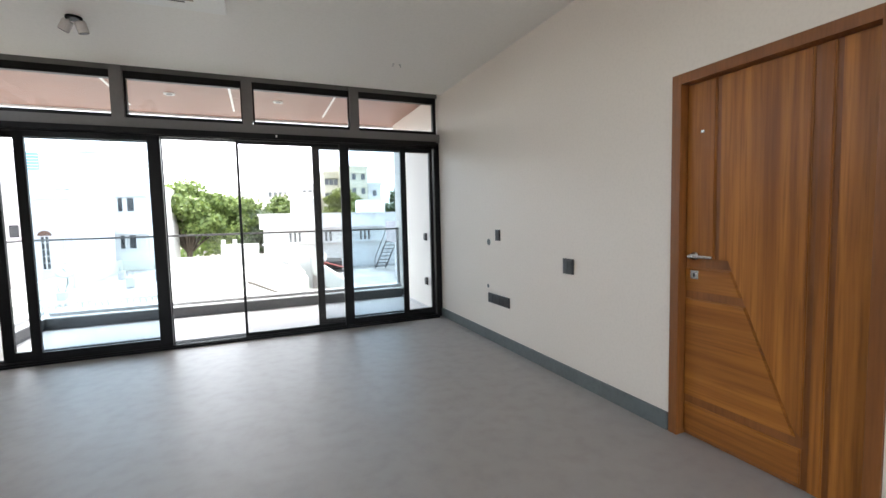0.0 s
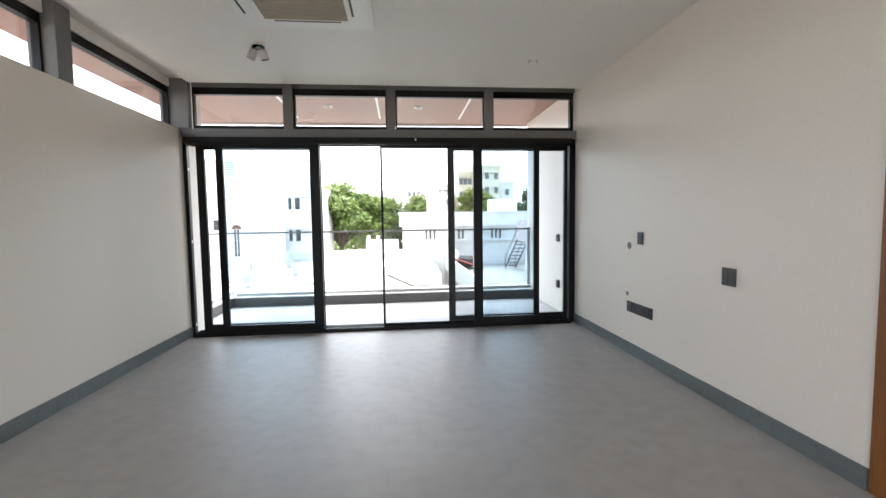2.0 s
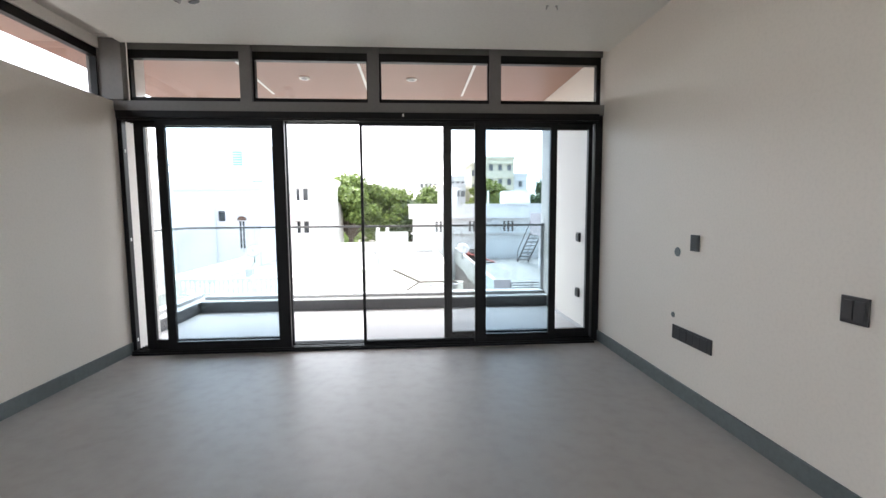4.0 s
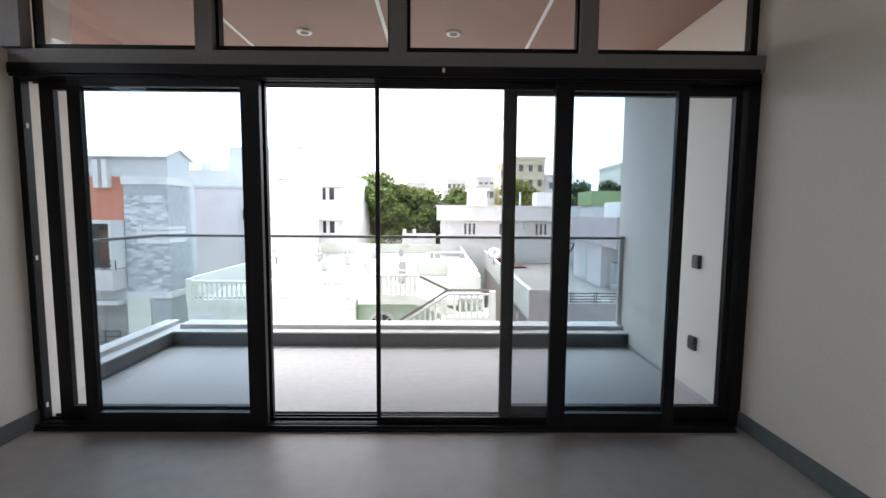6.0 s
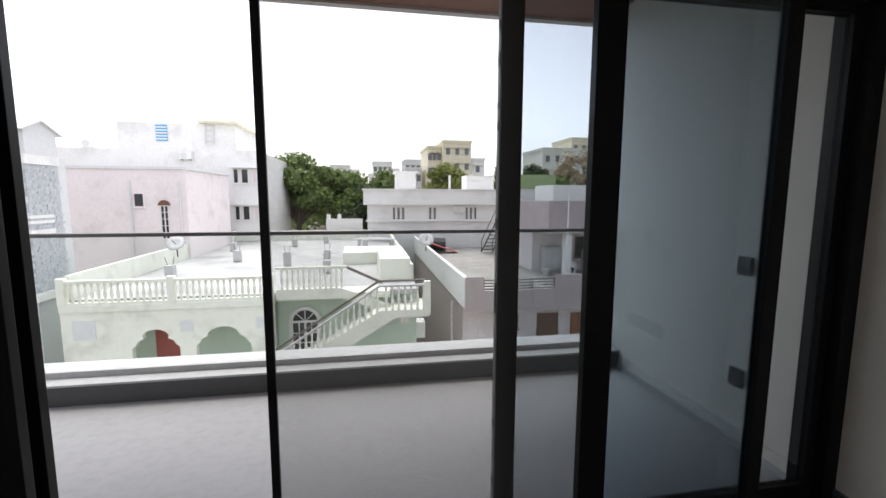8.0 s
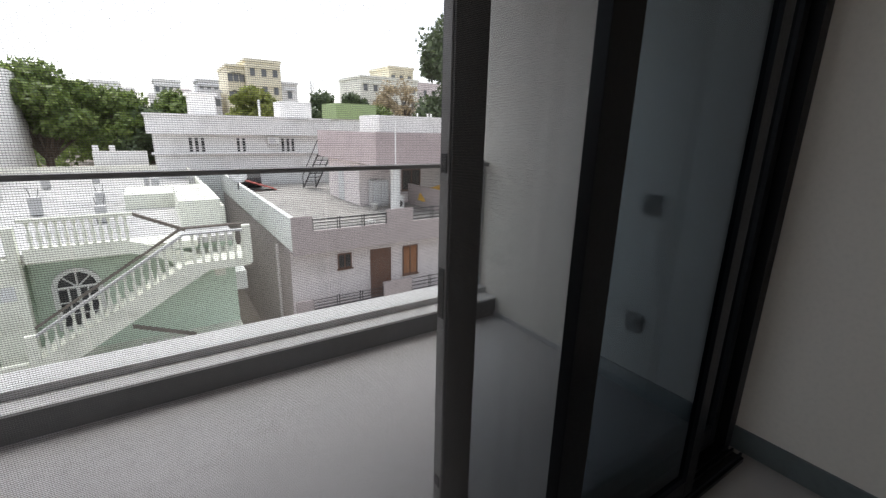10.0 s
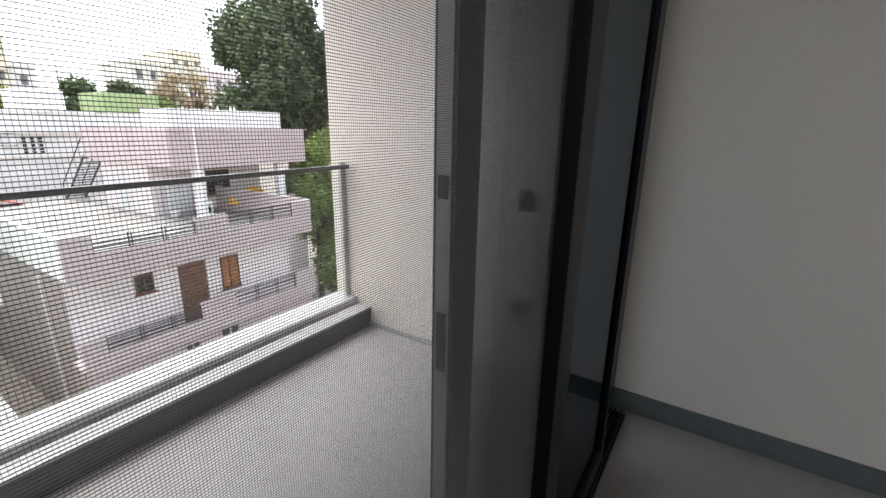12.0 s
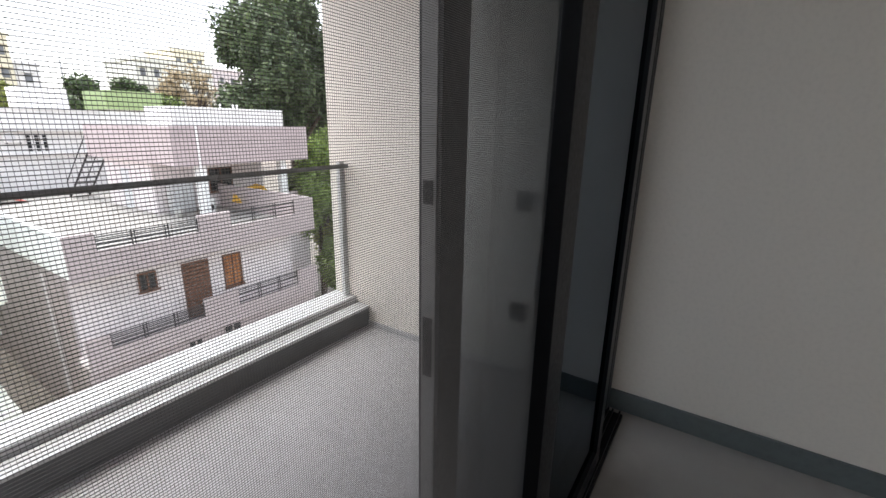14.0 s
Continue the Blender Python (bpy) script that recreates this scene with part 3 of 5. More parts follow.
def plain_window(parent, x0, x1, z0, z1, y, pane=None, frame_mat=None, bars=2, proud=.05, cross=0):
    """A framed window on a wall that faces -y at y."""
    f = frame_mat or WHITEWASH
    win = boxpart("window", (x0 + .04, x1 - .04, y - .012, y + .0, z0 + .04, z1 - .04), pane or PANE_AND_SHADE, parent)
    t = .05
    bm = bmesh.new()
    for d in ((x0, x1, z0, z0 + t), (x0, x1, z1 - t, z1), (x0, x0 + t, z0 + t, z1 - t), (x1 - t, x1, z0 + t, z1 - t)):
        box(bm, d[0], d[1], y - proud, y - .0005, d[2], d[3])
    for i in range(1, bars):
        x = x0 + (x1 - x0) * i / bars
        box(bm, x - .025, x + .025, y - proud, y - .0125, z0 + t, z1 - t)
    for i in range(1, cross + 1):
        z = z0 + (z1 - z0) * i / (cross + 1)
        box(bm, x0 + t, x1 - t, y - proud * .8, y - .0125, z - .015, z + .015)
    part("frame", bm, f, win)
    boxpart("sill", (x0 - .05, x1 + .05, y - proud - .06, y - .0005, z0 - .05, z0 - .0005), f, win)
    return win


def iron_rail(parent, x0, x1, y, z0, z1, n=4, posts=4):
    for i in range(n):
        z = z0 + (z1 - z0) * (i + .5) / n
        bm = bmesh.new()
        rod(bm, (x0, y, z), (x1, y, z), .022, None, 6)
        part("rail_bar", bm, IRON, parent)
    for i in range(posts):
        x = x0 + .02 + (x1 - x0 - .04) * i / (posts - 1)
        for dx in ((0,) if i in (0, posts - 1) else (-.05, .05)):
            bm = bmesh.new()
            rod(bm, (x + dx, y, z0), (x + dx, y, z1), .02, None, 6)
            part("rail_post", bm, IRON, parent)


def mauve_house():
    h = thing("house", (6, 22, GZ), "mauve and blush terraced house with iron-railed balconies and roof terrace", "house")
    X0, X1, Y0, YB, YW = 1.85, 10.85, 15.2, 34.6, 16.3
    T, F1 = -2.75, -5.85
    body = boxpart("wall", (X0 + .15, X1 - .55, YW, YB, GZ, T - .16), BLUSH, h, "blush white front wall")
    boxpart("side_cladding", (X0 + .12, X0 + .1495, YW, YB, GZ, -3.0), MAUVE, h, "mauve alley side wall")
    boxpart("terrace_slab", (X0 + .02, X1, Y0 + .12, YB, T - .159, T), ROOFCEM_AND_SHADE, h, "stained grey cement roof terrace")
    # upper band: solid parapet below, piers and openings above
    boxpart("parapet_band", (X0, X1, Y0, Y0 + .12, -3.02, -2.2), MAUVE, h, "dusty mauve parapet band")
    for a, c, z in ((X0, 2.62, -1.62), (5.70, 6.92, -1.62), (9.85, X1, -1.58)):
        boxpart("parapet_pier", (a, c, Y0, Y0 + .12, -2.1995, z), MAUVE, h)
    boxpart("parapet_side", (X0, X0 + .12, Y0 + .1205, YB, -2.95, -1.7), WHITEWASH, h, "white side parapet")
    boxpart("side_coping", (X0 - .03, X0 + .15, Y0 + .1205, YB, -1.6995, -1.65), WHITEWASH, h)
    boxpart("parapet_side", (X1 - .12, X1, Y0 + .1205, YB, -2.95, -1.58), MAUVE, h)
    boxpart("band_underside", (X0, X1, Y0, YW + .02, -3.06, -3.0205), MAUVE, h)
    iron_rail(h, 2.62, 5.70, Y0 + .06, -2.2, -1.72)
    iron_rail(h, 6.92, 9.85, Y0 + .06, -2.2, -1.6)
    # first floor balcony
    boxpart("balcony_slab", (X0 + .02, X1, Y0 + .12, YW - .0005, F1 - .15, F1), BLUSH, h)
    boxpart("balcony_band", (X0, X1, Y0, Y0 + .12, F1 - .2, -5.42), MAUVE, h, "dusty mauve balcony band")
    for a, c, z in ((X0, 2.5, -4.93), (5.52, 6.89, -4.76), (9.77, X1, -4.75)):
        boxpart("balcony_pier", (a, c, Y0, Y0 + .12, -5.4195, z), MAUVE, h)
    iron_rail(h, 2.5, 5.52, Y0 + .06, -5.42, -4.92)
    iron_rail(h, 6.89, 9.77, Y0 + .06, -5.42, -4.75)
    boxpart("ground_wall", (X0, X1, Y0 + .3, YW - .0005, GZ, F1 - .151), MAUVE, h, "mauve ground storey")
    for a, c, z0, z1 in ((1.9, 3.75, -7.25, -6.55), (4.86, 5.43, -6.7, -6.3), (6.25, 7.03, -6.85, -6.2)):
        plain_window(h, a, c, z0, z1, Y0 + .3, PANE_AND_SHADE if a > 3 else BROWNWOOD, MAUVE)
    d = boxpart("door", (5.39, 6.40, YW - .04, YW - .0005, F1 + .02, -3.53), BROWNWOOD, h, "brown wooden door")
    for i in range(5):
        z = F1 + .12 + i * .44
        boxpart("door_panel", (5.49, 6.30, YW - .055, YW - .0405, z, z + .36), BROWNWOOD, d, "", .008)
    boxpart("lintel", (5.34, 6.45, YW - .05, YW - .0005, -3.5295, -3.47), BLUSH, d)
    plain_window(h, 3.92, 4.52, -4.2, -3.53, YW, PANE_AND_SHADE, BROWNWOOD, 2)
    plain_window(h, 7.0, 7.78, -4.95, -3.58, YW, CURTAIN, BROWNWOOD, 2)
    for x, r in ((X0 + .35, .06), (X0 + .62, .05)):
        bm = bmesh.new()
        rod(bm, (x - .45, YW + .8 + r * 5, GZ), (x - .45, YW + .8 + r * 5, -3.1), r, None, 8)
        part("drain_pipe", bm, BLUSH, h)
    # penthouse on the terrace
    P0, P1, PY, PB = 7.0, 13.9, 19.0, 27.9
    boxpart("roof_slab", (P0 + .1, P1, PY + .1, PB, 1.1, 1.25), ROOFCEM_AND_SHADE, h)
    boxpart("roof_fascia", (P0, P1, PY, PY + .1, -.25, 1.42), MAUVE, h, "deep mauve roof fascia")
    boxpart("roof_fascia", (P0, P0 + .1, PY + .1005, PB, -.2, 1.4), MAUVE, h, "deep mauve roof fascia")
    boxpart("roof_underside", (P0 + .1005, P1, PY + .1005, PB, -.2, -.1), BLUSH, h)
    boxpart("penthouse_wall", (P0 + .6, P1 - .4, 22.6, PB - .2, T, -.2005), BLUSH, h, "blush white penthouse wall")
    boxpart("penthouse_door", (P0 + .57, P0 + .5995, 25.0, 25.9, T, -.75), GREYPAINT, h, "grey side door")
    for x in (8.25, 12.5):
        boxpart("column", (x - .18, x + .18, 19.25, 19.6, T, -.201), WHITEWASH, h, "white square column")
    plain_window(h, 10.3, 11.6, -2.0, -.75, 22.6, PANE_AND_SHADE, BROWNWOOD, 2)
    boxpart("terrace_side_wall", (X1 + .0005, P1, 19.3, 27, GZ, T - .01), BLUSH, h)
    boxpart("terrace_side_floor", (X1 + .0005, P1, 19.3, 27, T - .0095, T + .01), ROOFCEM_AND_SHADE, h)
    boxpart("terrace_side_parapet", (X1 + .0005, P1 - .2, 19.28, 19.4, T - .3, -1.95), MAUVE, h)
    return h


MAUVE_SET = [mauve_house()]
wt = thing("water_tank", (10.2, 20.5, 1.05), "white rectangular rooftop tank enclosure on the mauve roof", "water tank")
boxpart("body", (7.45, 12.95, 19.6, 22.0, 1.251, 2.22), WHITEWASH, wt, "", .03)
for x in (10.1, 10.75, 10.95):
    bm = bmesh.new()
    rod(bm, (x, 20.4, 2.22), (x, 20.4, 2.42), .05, None, 8)
    part("vent_pipe", bm, WHITEWASH, wt)


MAUVE_SET.append(wt)


def steel_ladder():
    s = thing("steel_stair", (7.0, 30.5, -2.75), "black steel stair leaning against the penthouse roof", "stair")
    a, c = Vector((7.35, 31.4, -2.74)), Vector((7.75, 28.2, .3))
    for dx in (-.45, .45):
        bm = bmesh.new()
        rod(bm, a + Vector((dx, 0, 0)), c + Vector((dx, 0, 0)), .05, None, 6)
        part("stringer", bm, IRON, s)
        bm = bmesh.new()
        rod(bm, a + Vector((dx, 0, .9)), c + Vector((dx, 0, .9)), .03, None, 6)
        rod(bm, a + Vector((dx, 0, 0)), a + Vector((dx, 0, .9)), .03, None, 6)
        rod(bm, c + Vector((dx, 0, 0)), c + Vector((dx, 0, .9)), .03, None, 6)
        part("handrail", bm, IRON, s)
    for i in range(9):
        p = a.lerp(c, (i + .7) / 9.5)
        boxpart("tread", (p.x - .45, p.x + .45, p.y - .14, p.y + .14, p.z - .03, p.z + .02), IRON, s)
    return s


MAUVE_SET.append(steel_ladder())


def terrace_clutter():
    t = thing("grey_cabinet", (8.6, 22.2, -2.75), "pale grey metal cabinet on the roof terrace", "cabinet")
    boxpart("body", (8.1, 9.1, 21.9, 22.5, -2.749, -1.25), COPING, t, "", .02)
    boxpart("door", (8.15, 8.58, 21.87, 21.8995, -2.6, -1.32), GREYPAINT, t)
    boxpart("door", (8.62, 9.05, 21.87, 21.8995, -2.6, -1.32), GREYPAINT, t)
    w = thing("washing_machine", (8.6, 20.3, -2.75), "white washing machine on the roof terrace", "appliance")
    b = boxpart("body", (8.75, 9.3, 20.4, 20.95, -2.749, -1.95), WHITEPL, w, "", .03)
    bm = bmesh.new()
    lathe(bm, ((.17, 0), (.17, .03), (.12, .035)), 16)
    bmesh.ops.rotate(bm, verts=bm.verts, matrix=Matrix.Rotation(radians(90), 3, 'X'))
    bmesh.ops.translate(bm, verts=bm.verts, vec=(9.02, 20.3995, -2.38))
    part("drum_door", bm, CHARCOAL, w)
    y = thing("covered_scooter", (11.6, 20.6, -2.74), "low vehicle under a yellow tarpaulin on the terrace", "tarpaulin")
    bm = bmesh.new()
    bmesh.ops.create_icosphere(bm, subdivisions=3, radius=1)
    for v in bm.verts:
        n = noise.noise(v.co * 2.3) * .22
        v.co = Vector((v.co.x * 1.0, v.co.y * .7, max(v.co.z, -.55) * (.62 + .15 * math.sin(v.co.x * 2)))) * (1 + n)
        v.co += Vector((11.6, 20.9, -2.25))
    part("cover", bm, TARP, y)
    ch = thing("plastic_chair", (12.35, 20.9, -2.74), "white plastic chair beside the tarpaulin", "chair")
    boxpart("seat", (12.3, 12.75, 21.2, 21.6, -2.33, -2.28), WHITEPL, ch, "", .01)
    boxpart("backrest", (12.3, 12.75, 21.6, 21.64, -2.33, -1.75), WHITEPL, ch, "", .01)
    for px in (12.34, 12.71):
        for py in (21.24, 21.56):
            boxpart("leg", (px - .025, px + .025, py - .025, py + .025, -2.739, -2.3301), WHITEPL, ch)
    p = thing("terrace_pole", (8.0, 18.2, -2.75), "slim white pole standing on the roof terrace", "pole")
    bm = bmesh.new()
    rod(bm, (7.75, 18.4, -2.749), (7.75, 18.4, 1.9), .035, None, 8)
    part("shaft", bm, WHITEWASH, p)
    b = thing("slanting_red_board", (3.6, 31.5, -2.75), "faded red board leaning on the side parapet", "board")
    bm = bmesh.new()
    prism(bm, [(2.4, -1.85), (4.9, -2.72), (4.9, -2.66), (2.4, -1.78)], 'y', 30.9, 32.0)
    part("board", bm, RUSTRED, b)
    r = thing("rolled_bundle", (3.2, 32.6, -2.75), "dark bundle with red wrap near the parapet", "bundle")
    bm = bmesh.new()
    rod(bm, (2.5, 32.6, -2.2), (4.2, 32.4, -2.2), .55, .5, 12)
    part("roll", bm, IRON, r)
    bm = bmesh.new()
    rod(bm, (2.45, 32.61, -2.2), (2.95, 32.54, -2.2), .58, .58, 12)
    part("wrap", bm, RUSTRED, r, "red wrap")
    st = thing("plastic_stool", (5.55, 16.6, -2.75), "low white plastic stool on the roof terrace", "stool")
    boxpart("seat", (5.38, 5.74, 16.42, 16.78, -2.36, -2.31), WHITEPL, st, "", .01)
    for px in (5.41, 5.71):
        for py in (16.45, 16.75):
            boxpart("leg", (px - .025, px + .025, py - .025, py + .025, -2.7495, -2.3601), WHITEPL, st)
    bk = thing("bucket", (7.9, 21.2, -2.75), "small white plastic bucket on the roof terrace", "bucket")
    bm = bmesh.new()
    lathe(bm, ((.14, .0005), (.19, .32), (.2, .33), (.2, .35), (.18, .35), (.13, .03)), 14, (7.9, 21.2, -2.75))
    part("shell", bm, WHITEPL, bk, "", True)
    return [t, w, y, ch, p, b, r, st, bk]


MAUVE_SET += terrace_clutter()
for ob in MAUVE_SET:
    ob.matrix_basis = Matrix.Translation((-.09, 0, -.15)) @ ob.matrix_basis


def dish(x, y, z, name="satellite_dish"):
    d = thing(name, (x, y, z), "grey satellite dish on a short mast at the roof edge", "satellite dish", "roof dishes")
    bm = bmesh.new()
    n = 18
    rings = [[bm.verts.new((r * math.cos(6.28318 * i / n), r * math.sin(6.28318 * i / n), r * r * .5 - th)) for i in range(n)] for r, th in ((.02, 0), (.2, 0), (.4, 0), (.4, .02), (.2, .02), (.02, .02))]
    for lo, hi in zip(rings, rings[1:]):
        for i in range(n):
            bm.faces.new((lo[i], lo[(i + 1) % n], hi[(i + 1) % n], hi[i]))
    bmesh.ops.rotate(bm, verts=bm.verts, matrix=Matrix.Rotation(radians(50), 3, 'X'))
    bmesh.ops.translate(bm, verts=bm.verts, vec=(x, y, z + .62))
    part("reflector", bm, COPING, d, "", True)
    bm = bmesh.new()
    rod(bm, (x, y + .1, z), (x, y + .06, z + .6), .03, None, 8)
    rod(bm, (x, y, z + .6), (x, y - .45, z + .85), .015, None, 6)
    part("mast", bm, IRON, d)


dish(1.0, 21.2, -1.45)
dish(-10.9, 20.5, -1.4)


def green_house():
    g = thing("house", (-6, 20, GZ), "pale lemon and mint house with balustraded terrace and outdoor stair", "house")
    L, R, Y = -12.2, .25, 15.2
    T, F1 = -1.98, -5.62
    BACK = 36.0
    boxpart("wall", (-5.25, R, Y + .9, BACK, GZ, -2.35), MINT, g, "mint green wall")
    boxpart("wall", (L, -5.251, Y + 1.6, BACK, GZ, -2.35), MINT, g, "mint green wall")
    boxpart("roof", (L, R, Y + .2, BACK, -2.3495, -2.15), LIMEWASH, g, "limewashed and stained flat roof")
    boxpart("roof_parapet", (L, R, BACK - .2, BACK, -2.1495, -1.35), LEMON, g, "weathered lemon back parapet")
    boxpart("roof_parapet", (L, L + .15, Y + .3, BACK - .2005, -2.1495, -1.3), LEMON, g)
    boxpart("roof_parapet", (R - .15, R, 17.2, BACK - .2005, -2.1495, -1.45), LEMON, g)
    boxpart("stair_head", (-3.0, R - .1505, 22.0, 25.0, -2.1495, -1.5), LEMON, g, "low lemon stair head block")
    boxpart("stair_head", (-1.2, R - .1505, 17.0, 21.9, -2.1495, -1.15), LEMON, g, "low lemon stair head block")
    # porch front with scalloped arches
    before = set(g.children)
    boxpart("porch_slab", (L, -5.2, Y - .15, Y + .8, -2.149, T + .06), LEMON, g)
    boxpart("porch_beam", (L, -5.2, Y - .1, Y + .15, -2.75, -2.1495), LEMON, g, "pale lemon porch front")
    for a, c in ((L, -10.05), (-8.48, -7.93), (-6.05, -5.2)):
        boxpart("porch_pier", (a, c, Y - .1, Y + .15, F1, -2.7505), LEMON, g)
        boxpart("niche", ((a + c) / 2 - .22, (a + c) / 2 + .22, Y - .115, Y - .1005, -3.0, -2.58) if c - a < 1 else (-11.85, -11.15, Y - .13, Y - .1005, -3.15, -2.45), GREYPAINT, g)
    for a, c in ((-10.05, -8.48), (-7.93, -6.05)):
        w = c - a
        pts = [(a, -2.7505), (a, -3.55), (a + .12, -3.45), (a + .2, -3.3), (a + .38, -3.22)]
        pts += [(a + w / 2 - w * .3 * math.cos(t), -3.22 + .35 * math.sin(t)) for t in [i * math.pi / 8 for i in range(1, 8)]]
        pts += [(c - .38, -3.22), (c - .2, -3.3), (c - .12, -3.45), (c, -3.55), (c, -2.7505)]
        bm = bmesh.new()
        prism(bm, pts, 'y', Y - .1, Y + .15)
        part("arch", bm, LEMON, g, "scalloped porch arch")
    boxpart("porch_back", (-10.0, -8.6, Y + 1.55, Y + 1.599, F1, -2.9), RUSTRED, g, "deep red porch door")
    boxpart("porch_floor", (L, R, Y - .1, Y + 1.6, F1 - .2, F1), LEMON, g)
    boxpart("plinth", (L, R, Y + .05, Y + .9, GZ, F1 - .2005), MINT, g)
    # terrace balustrade
    for a, c in ((L, -8.75), (-8.55, -5.45)):
        boxpart("handrail", (a, c, Y - .12, Y + .06, -1.14, -1.04), LEMON, g)
        boxpart("foot_rail", (a, c, Y - .12, Y + .06, -1.9195, -1.82), LEMON, g)
        balusters(g, (a + .1, Y - .03, -1.8195), (c - .1, Y - .03, -1.8195), .2, .679)
    for x in (L + .1, -8.65, -5.3):
        boxpart("newel", (x - .12, x + .12, Y - .16, Y + .1, -1.9195, -.95), LEMON, g, "", .02)
    for ob in set(g.children) - before:
        if ob.name.split(".")[0] not in ("porch_floor", "plinth"):
            ob.matrix_basis = Matrix.Translation((0, 0, -.38)) @ ob.matrix_basis
    # middle balcony
    boxpart("balcony_slab", (-5.05, -.9, Y - .25, Y + .9, -2.349, -2.12), LEMON, g)
    boxpart("balcony_fascia", (-5.05, -2.75, Y - .3, Y - .2505, -2.3, -1.92), LEMON, g)
    boxpart("handrail", (-5.05, -2.5, Y - .3, Y - .15, -1.18, -1.09), LEMON, g)
    balusters(g, (-4.95, Y - .22, -1.9195), (-2.6, Y - .22, -1.9195), .19, .738)
    bm = bmesh.new()
    prism(bm, [(-2.5, -1.1), (-1.2, -1.72), (-1.2, -1.82), (-2.5, -1.2)], 'y', Y - .3, Y - .15)
    part("stair_handrail", bm, HANDRAIL, g, "dark handrail")
    bm = bmesh.new()
    prism(bm, [(-2.75, -1.92), (-.9, -2.6), (-.9, -3.0), (-2.75, -2.3)], 'y', Y - .3, Y - .2505)
    part("stair_side", bm, LEMON, g)
    # arched window
    cx, y = -4.22, Y + .9
    win = boxpart("window", (cx - .5, cx + .5, y - .03, y - .0005, -4.4, -3.1), PANE_AND_SHADE, g, "arched white multi-paned window")
    bm = bmesh.new()
    prism(bm, [(cx + .5 * math.cos(t * math.pi / 12), -3.099 + .5 * math.sin(t * math.pi / 12)) for t in range(13)], 'y', y - .03, y - .0005)
    part("fanlight", bm, PANE_AND_SHADE, win)
    bm = bmesh.new()
    for t in range(12):
        a0, a1 = t * math.pi / 12, (t + 1) * math.pi / 12
        prism(bm, [(cx + r * math.cos(a), -3.1 + r * math.sin(a)) for r, a in ((.48, a0), (.62, a0), (.62, a1), (.48, a1))], 'y', y - .09, y - .0305)
    for a0 in (math.pi / 4, math.pi / 2, 3 * math.pi / 4):
        rod(bm, (cx, y - .05, -3.1), (cx + .5 * math.cos(a0), y - .05, -3.1 + .5 * math.sin(a0)), .022, None, 4)
    for x0, x1, z0, z1 in ((-.62, -.48, -4.45, -3.1), (.48, .62, -4.45, -3.1), (-.48, .48, -3.14, -3.06), (-.04, .04, -4.4, -3.14), (-.48, .48, -4.45, -4.36), (-.26, -.22, -4.36, -3.14), (.22, .26, -4.36, -3.14), (-.48, .48, -3.58, -3.55), (-.48, .48, -3.98, -3.95)):
        box(bm, cx + x0, cx + x1, y - .08, y - .031, z0, z1)
    part("frame", bm, WHITEWASH, win)
    win.matrix_basis = Matrix.Translation((0, 0, -.38)) @ win.matrix_basis
    # outdoor stair
    A, B = Vector((-5.1, 14.0, -4.85)), Vector((-1.3, 14.0, -2.62))
    bm = bmesh.new()
    prism(bm, [(A.x, A.z), (B.x, B.z), (.48, B.z), (.48, B.z - .28), (-.75, B.z - .28), (-4.25, -4.98), (A.x, -5.35)], 'y', 13.95, 14.05)
    part("stringer", bm, LEMON, g, "pale lemon stair stringer")
    boxpart("landing", (B.x, .48, 14.0505, Y + .9, B.z - .25, B.z - .1), LEMON, g)
    for i in range(14):
        p = A.lerp(B, (i + .5) / 14)
        boxpart("step", (p.x - .15, p.x + .15, 14.0505, 15.0, p.z - .25, p.z - .05), LEMON, g)
    for dy in (0, .95):
        bm = bmesh.new()
        prism(bm, [(A.x - .05, A.z + .62), (B.x, B.z + .88), (.5, B.z + .88), (.5, B.z + .945), (B.x - .03, B.z + .945), (A.x - .05, A.z + .69)], 'y', 13.92 + dy, 14.06 + dy)
        part("stair_handrail", bm, HANDRAIL if dy else COPING, g, "dark stair handrail")
    for i in range(18):
        p = A.lerp(B, (i + .5) / 18)
        shared("baluster", BALUSTER, g, Matrix.Translation((p.x, 14.0, p.z)) @ Matrix.Diagonal((1, 1, (.64 + .24 * i / 18) / .6, 1)))
    balusters(g, (B.x + .1, 14.0, B.z + .0), (.4, 14.0, B.z + .0), .2, .88)
    for p in ((.42, B.z - .2, B.z + 1.05), (A.x, -5.6, A.z + .8)):
        boxpart("newel", (p[0] - .12, p[0] + .12, 13.9, 14.12, p[1], p[2]), LEMON, g, "", .02)
    boxpart("landing_support", (-.55, -.25, 14.3, 14.6, B.z - .6, B.z - .2505), LEMON, g)
    # lower terrace rail
    boxpart("handrail", (L, -5.25, 13.95, 14.1, -4.92, -4.82), LEMON, g)
    boxpart("foot_rail", (L, -5.25, 13.95, 14.1, -5.75, -5.6), LEMON, g)
    balusters(g, (-8.6, 14.02, -5.5995), (-5.4, 14.02, -5.5995), .2, .679)
    boxpart("yard_terrace", (L, R, 13.9, Y - .1005, F1 - .4, F1 - .14), LEMON, g)
    boxpart("yard_wall", (L, R, 13.95, 14.1, GZ, F1 - .4005), MINT, g)
    bm = bmesh.new()
    prism(bm, [(-2.9, -4.35), (-1.3, -5.0), (-1.3, -5.1), (-2.9, -4.45)], 'y', 14.2, 14.3)
    part("lower_handrail", bm, HANDRAIL, g)
    balusters(g, (-2.8, 14.25, -5.7), (-1.3, 14.25, -5.7), .17, .7, BALUSTER_RED)
    balusters(g, (-2.4, 14.02, -6.4), (.2, 14.02, -6.4), .17, .7, BALUSTER_RED)
